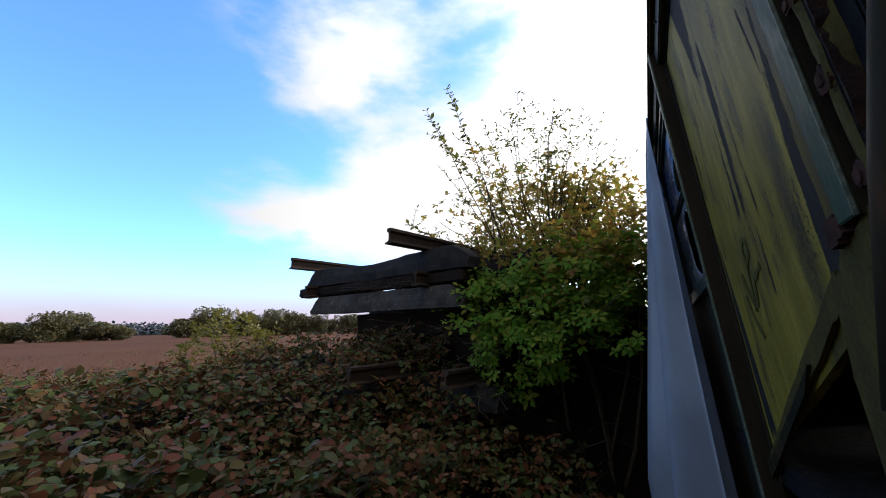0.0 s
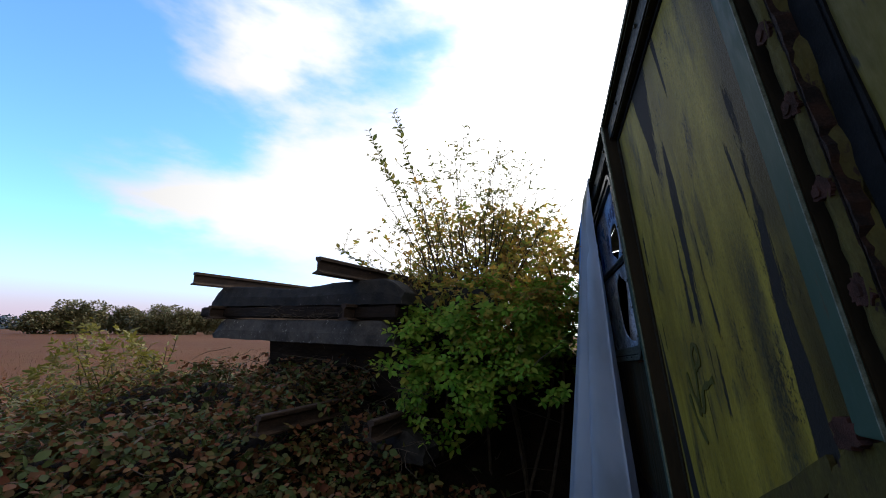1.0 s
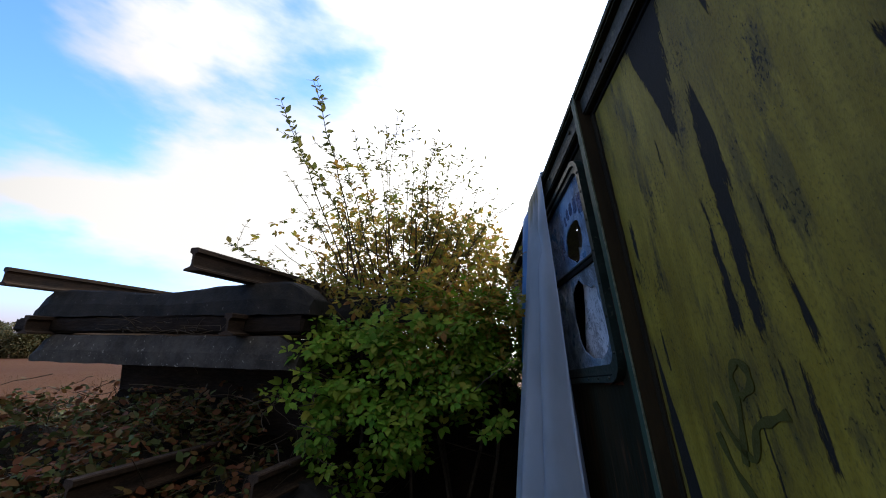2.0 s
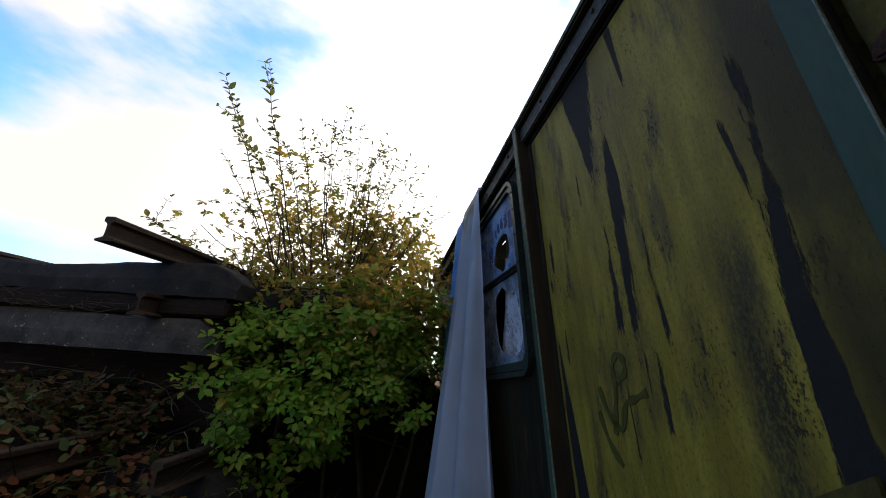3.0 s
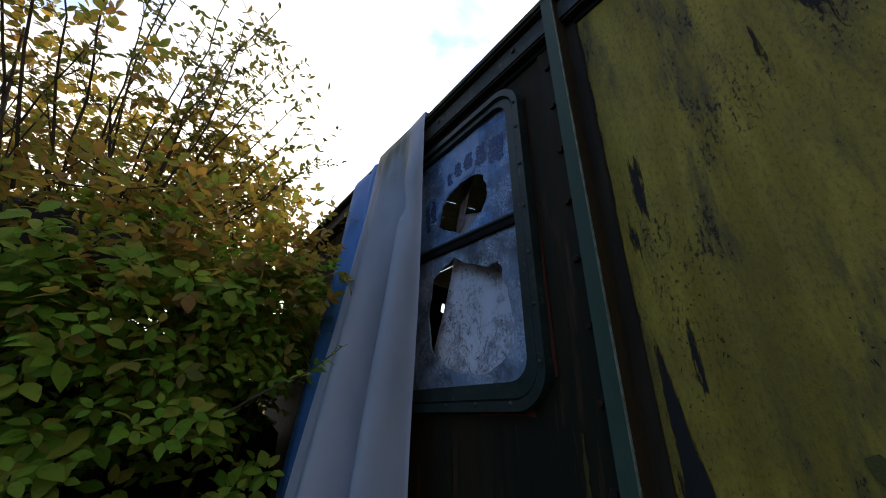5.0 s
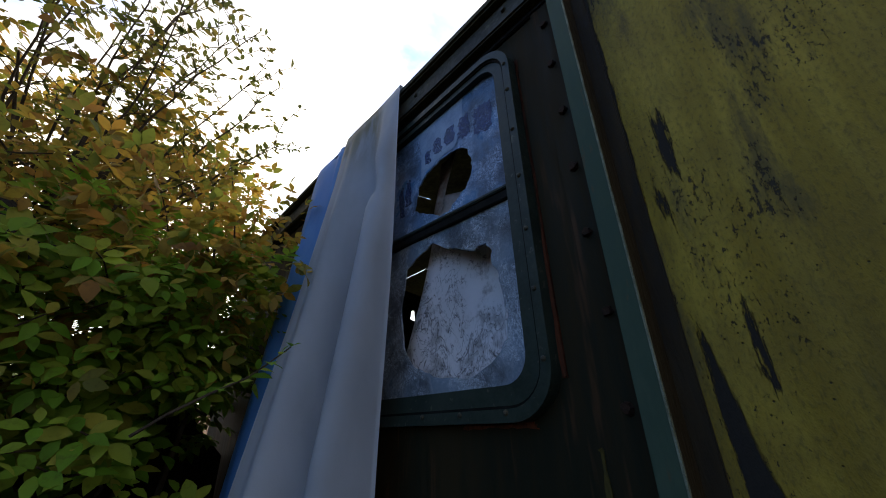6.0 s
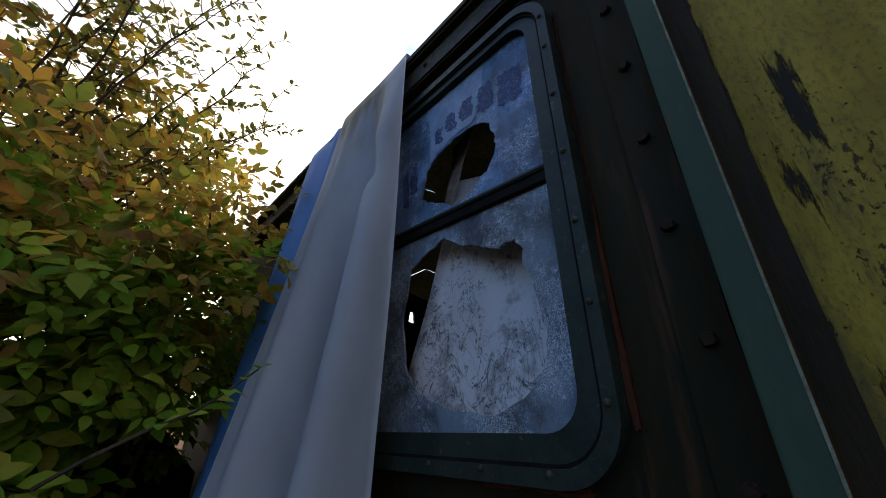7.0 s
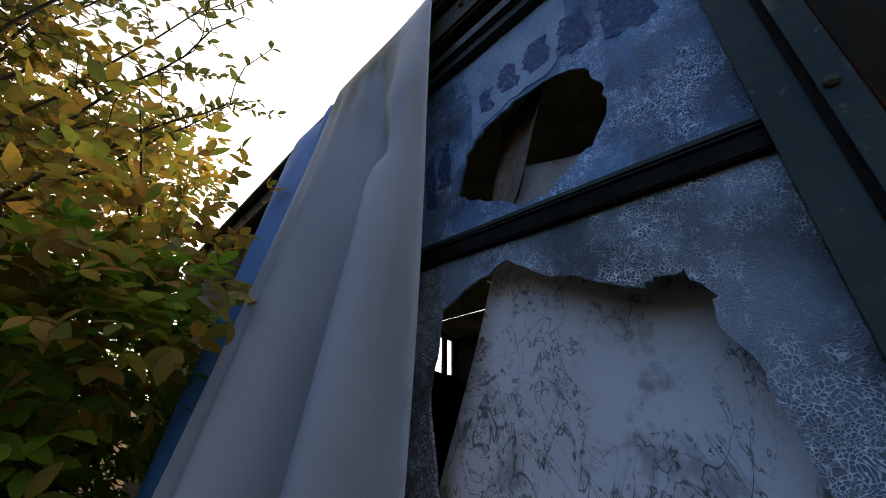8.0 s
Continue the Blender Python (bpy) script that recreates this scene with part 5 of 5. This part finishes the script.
tagged(add_mesh("brambles", leaves_mesh("brambles", cat(ps), cat(ds), cat(ns), ls, ls * 0.72), BRAMBLE), "dense bramble thicket, green turning red-brown", "brambles", kind="stuff")
bm = bmesh.new()
for k in range(340):
    x, y = rnd.uniform(-8, -0.8), rnd.uniform(-1.5, 2.2)
    z = mound(x, y)
    a = rnd.uniform(0, 6.28)
    limb(bm, (x, y, z - 0.1), (x + 0.5 * math.cos(a), y + 0.5 * math.sin(a), z + rnd.uniform(0.0, 0.24)), 0.004, 0.0015, 7000 + k, 0.2, 5, 4)
tagged(part("bramble_canes", bm, BARK, None), "bare arching bramble canes", "canes", kind="stuff")
bm = bmesh.new()
for k in range(110):
    u, v, z = rnd.uniform(-1.9, 0.3), rnd.uniform(-0.15, 0.25), rnd.uniform(1.0, 1.66)
    a = STACK @ Vector((u, v, z))
    limb(bm, a, a + Vector((rnd.uniform(-0.35, 0.35), rnd.uniform(-0.3, 0.1), rnd.uniform(-0.3, 0.15))), 0.003, 0.0012, 1200 + k, 0.25, 5, 4)
for k in range(40):
    u = rnd.uniform(-1.5, -0.5)
    a = STACK @ Vector((u, rnd.uniform(-0.02, 0.1), 1.93))
    limb(bm, a, a + Vector((rnd.uniform(-0.25, 0.25), rnd.uniform(-0.15, 0.05), rnd.uniform(-0.04, 0.12))), 0.003, 0.0012, 1400 + k, 0.3, 4, 4)
tagged(part("dead_stems", bm, BARK, None), "dry tangled stems caught in the stack", "stems", kind="stuff")
# dry stalks of the field's edge
cnt = 9000
dist = 8 + 34 * rng.random(cnt) ** 1.5
ang = np.radians(rng.uniform(-100, -25, cnt))
P = np.stack([-0.3 + dist * np.sin(ang), -1.45 + dist * np.cos(ang), -0.0145 * np.maximum(0.0, dist - 10.0)], 1)
D = np.stack([rng.normal(0, 0.25, cnt), rng.normal(0, 0.25, cnt), np.ones(cnt)], 1)
ls = rng.uniform(0.05, 0.15, cnt)
tagged(add_mesh("field_stalks", leaves_mesh("field_stalks", P, D, unit(cnt), ls, ls * 0.10), STUBBLE), "dry red-brown stalks along the edge of the field", "stalks", kind="stuff")
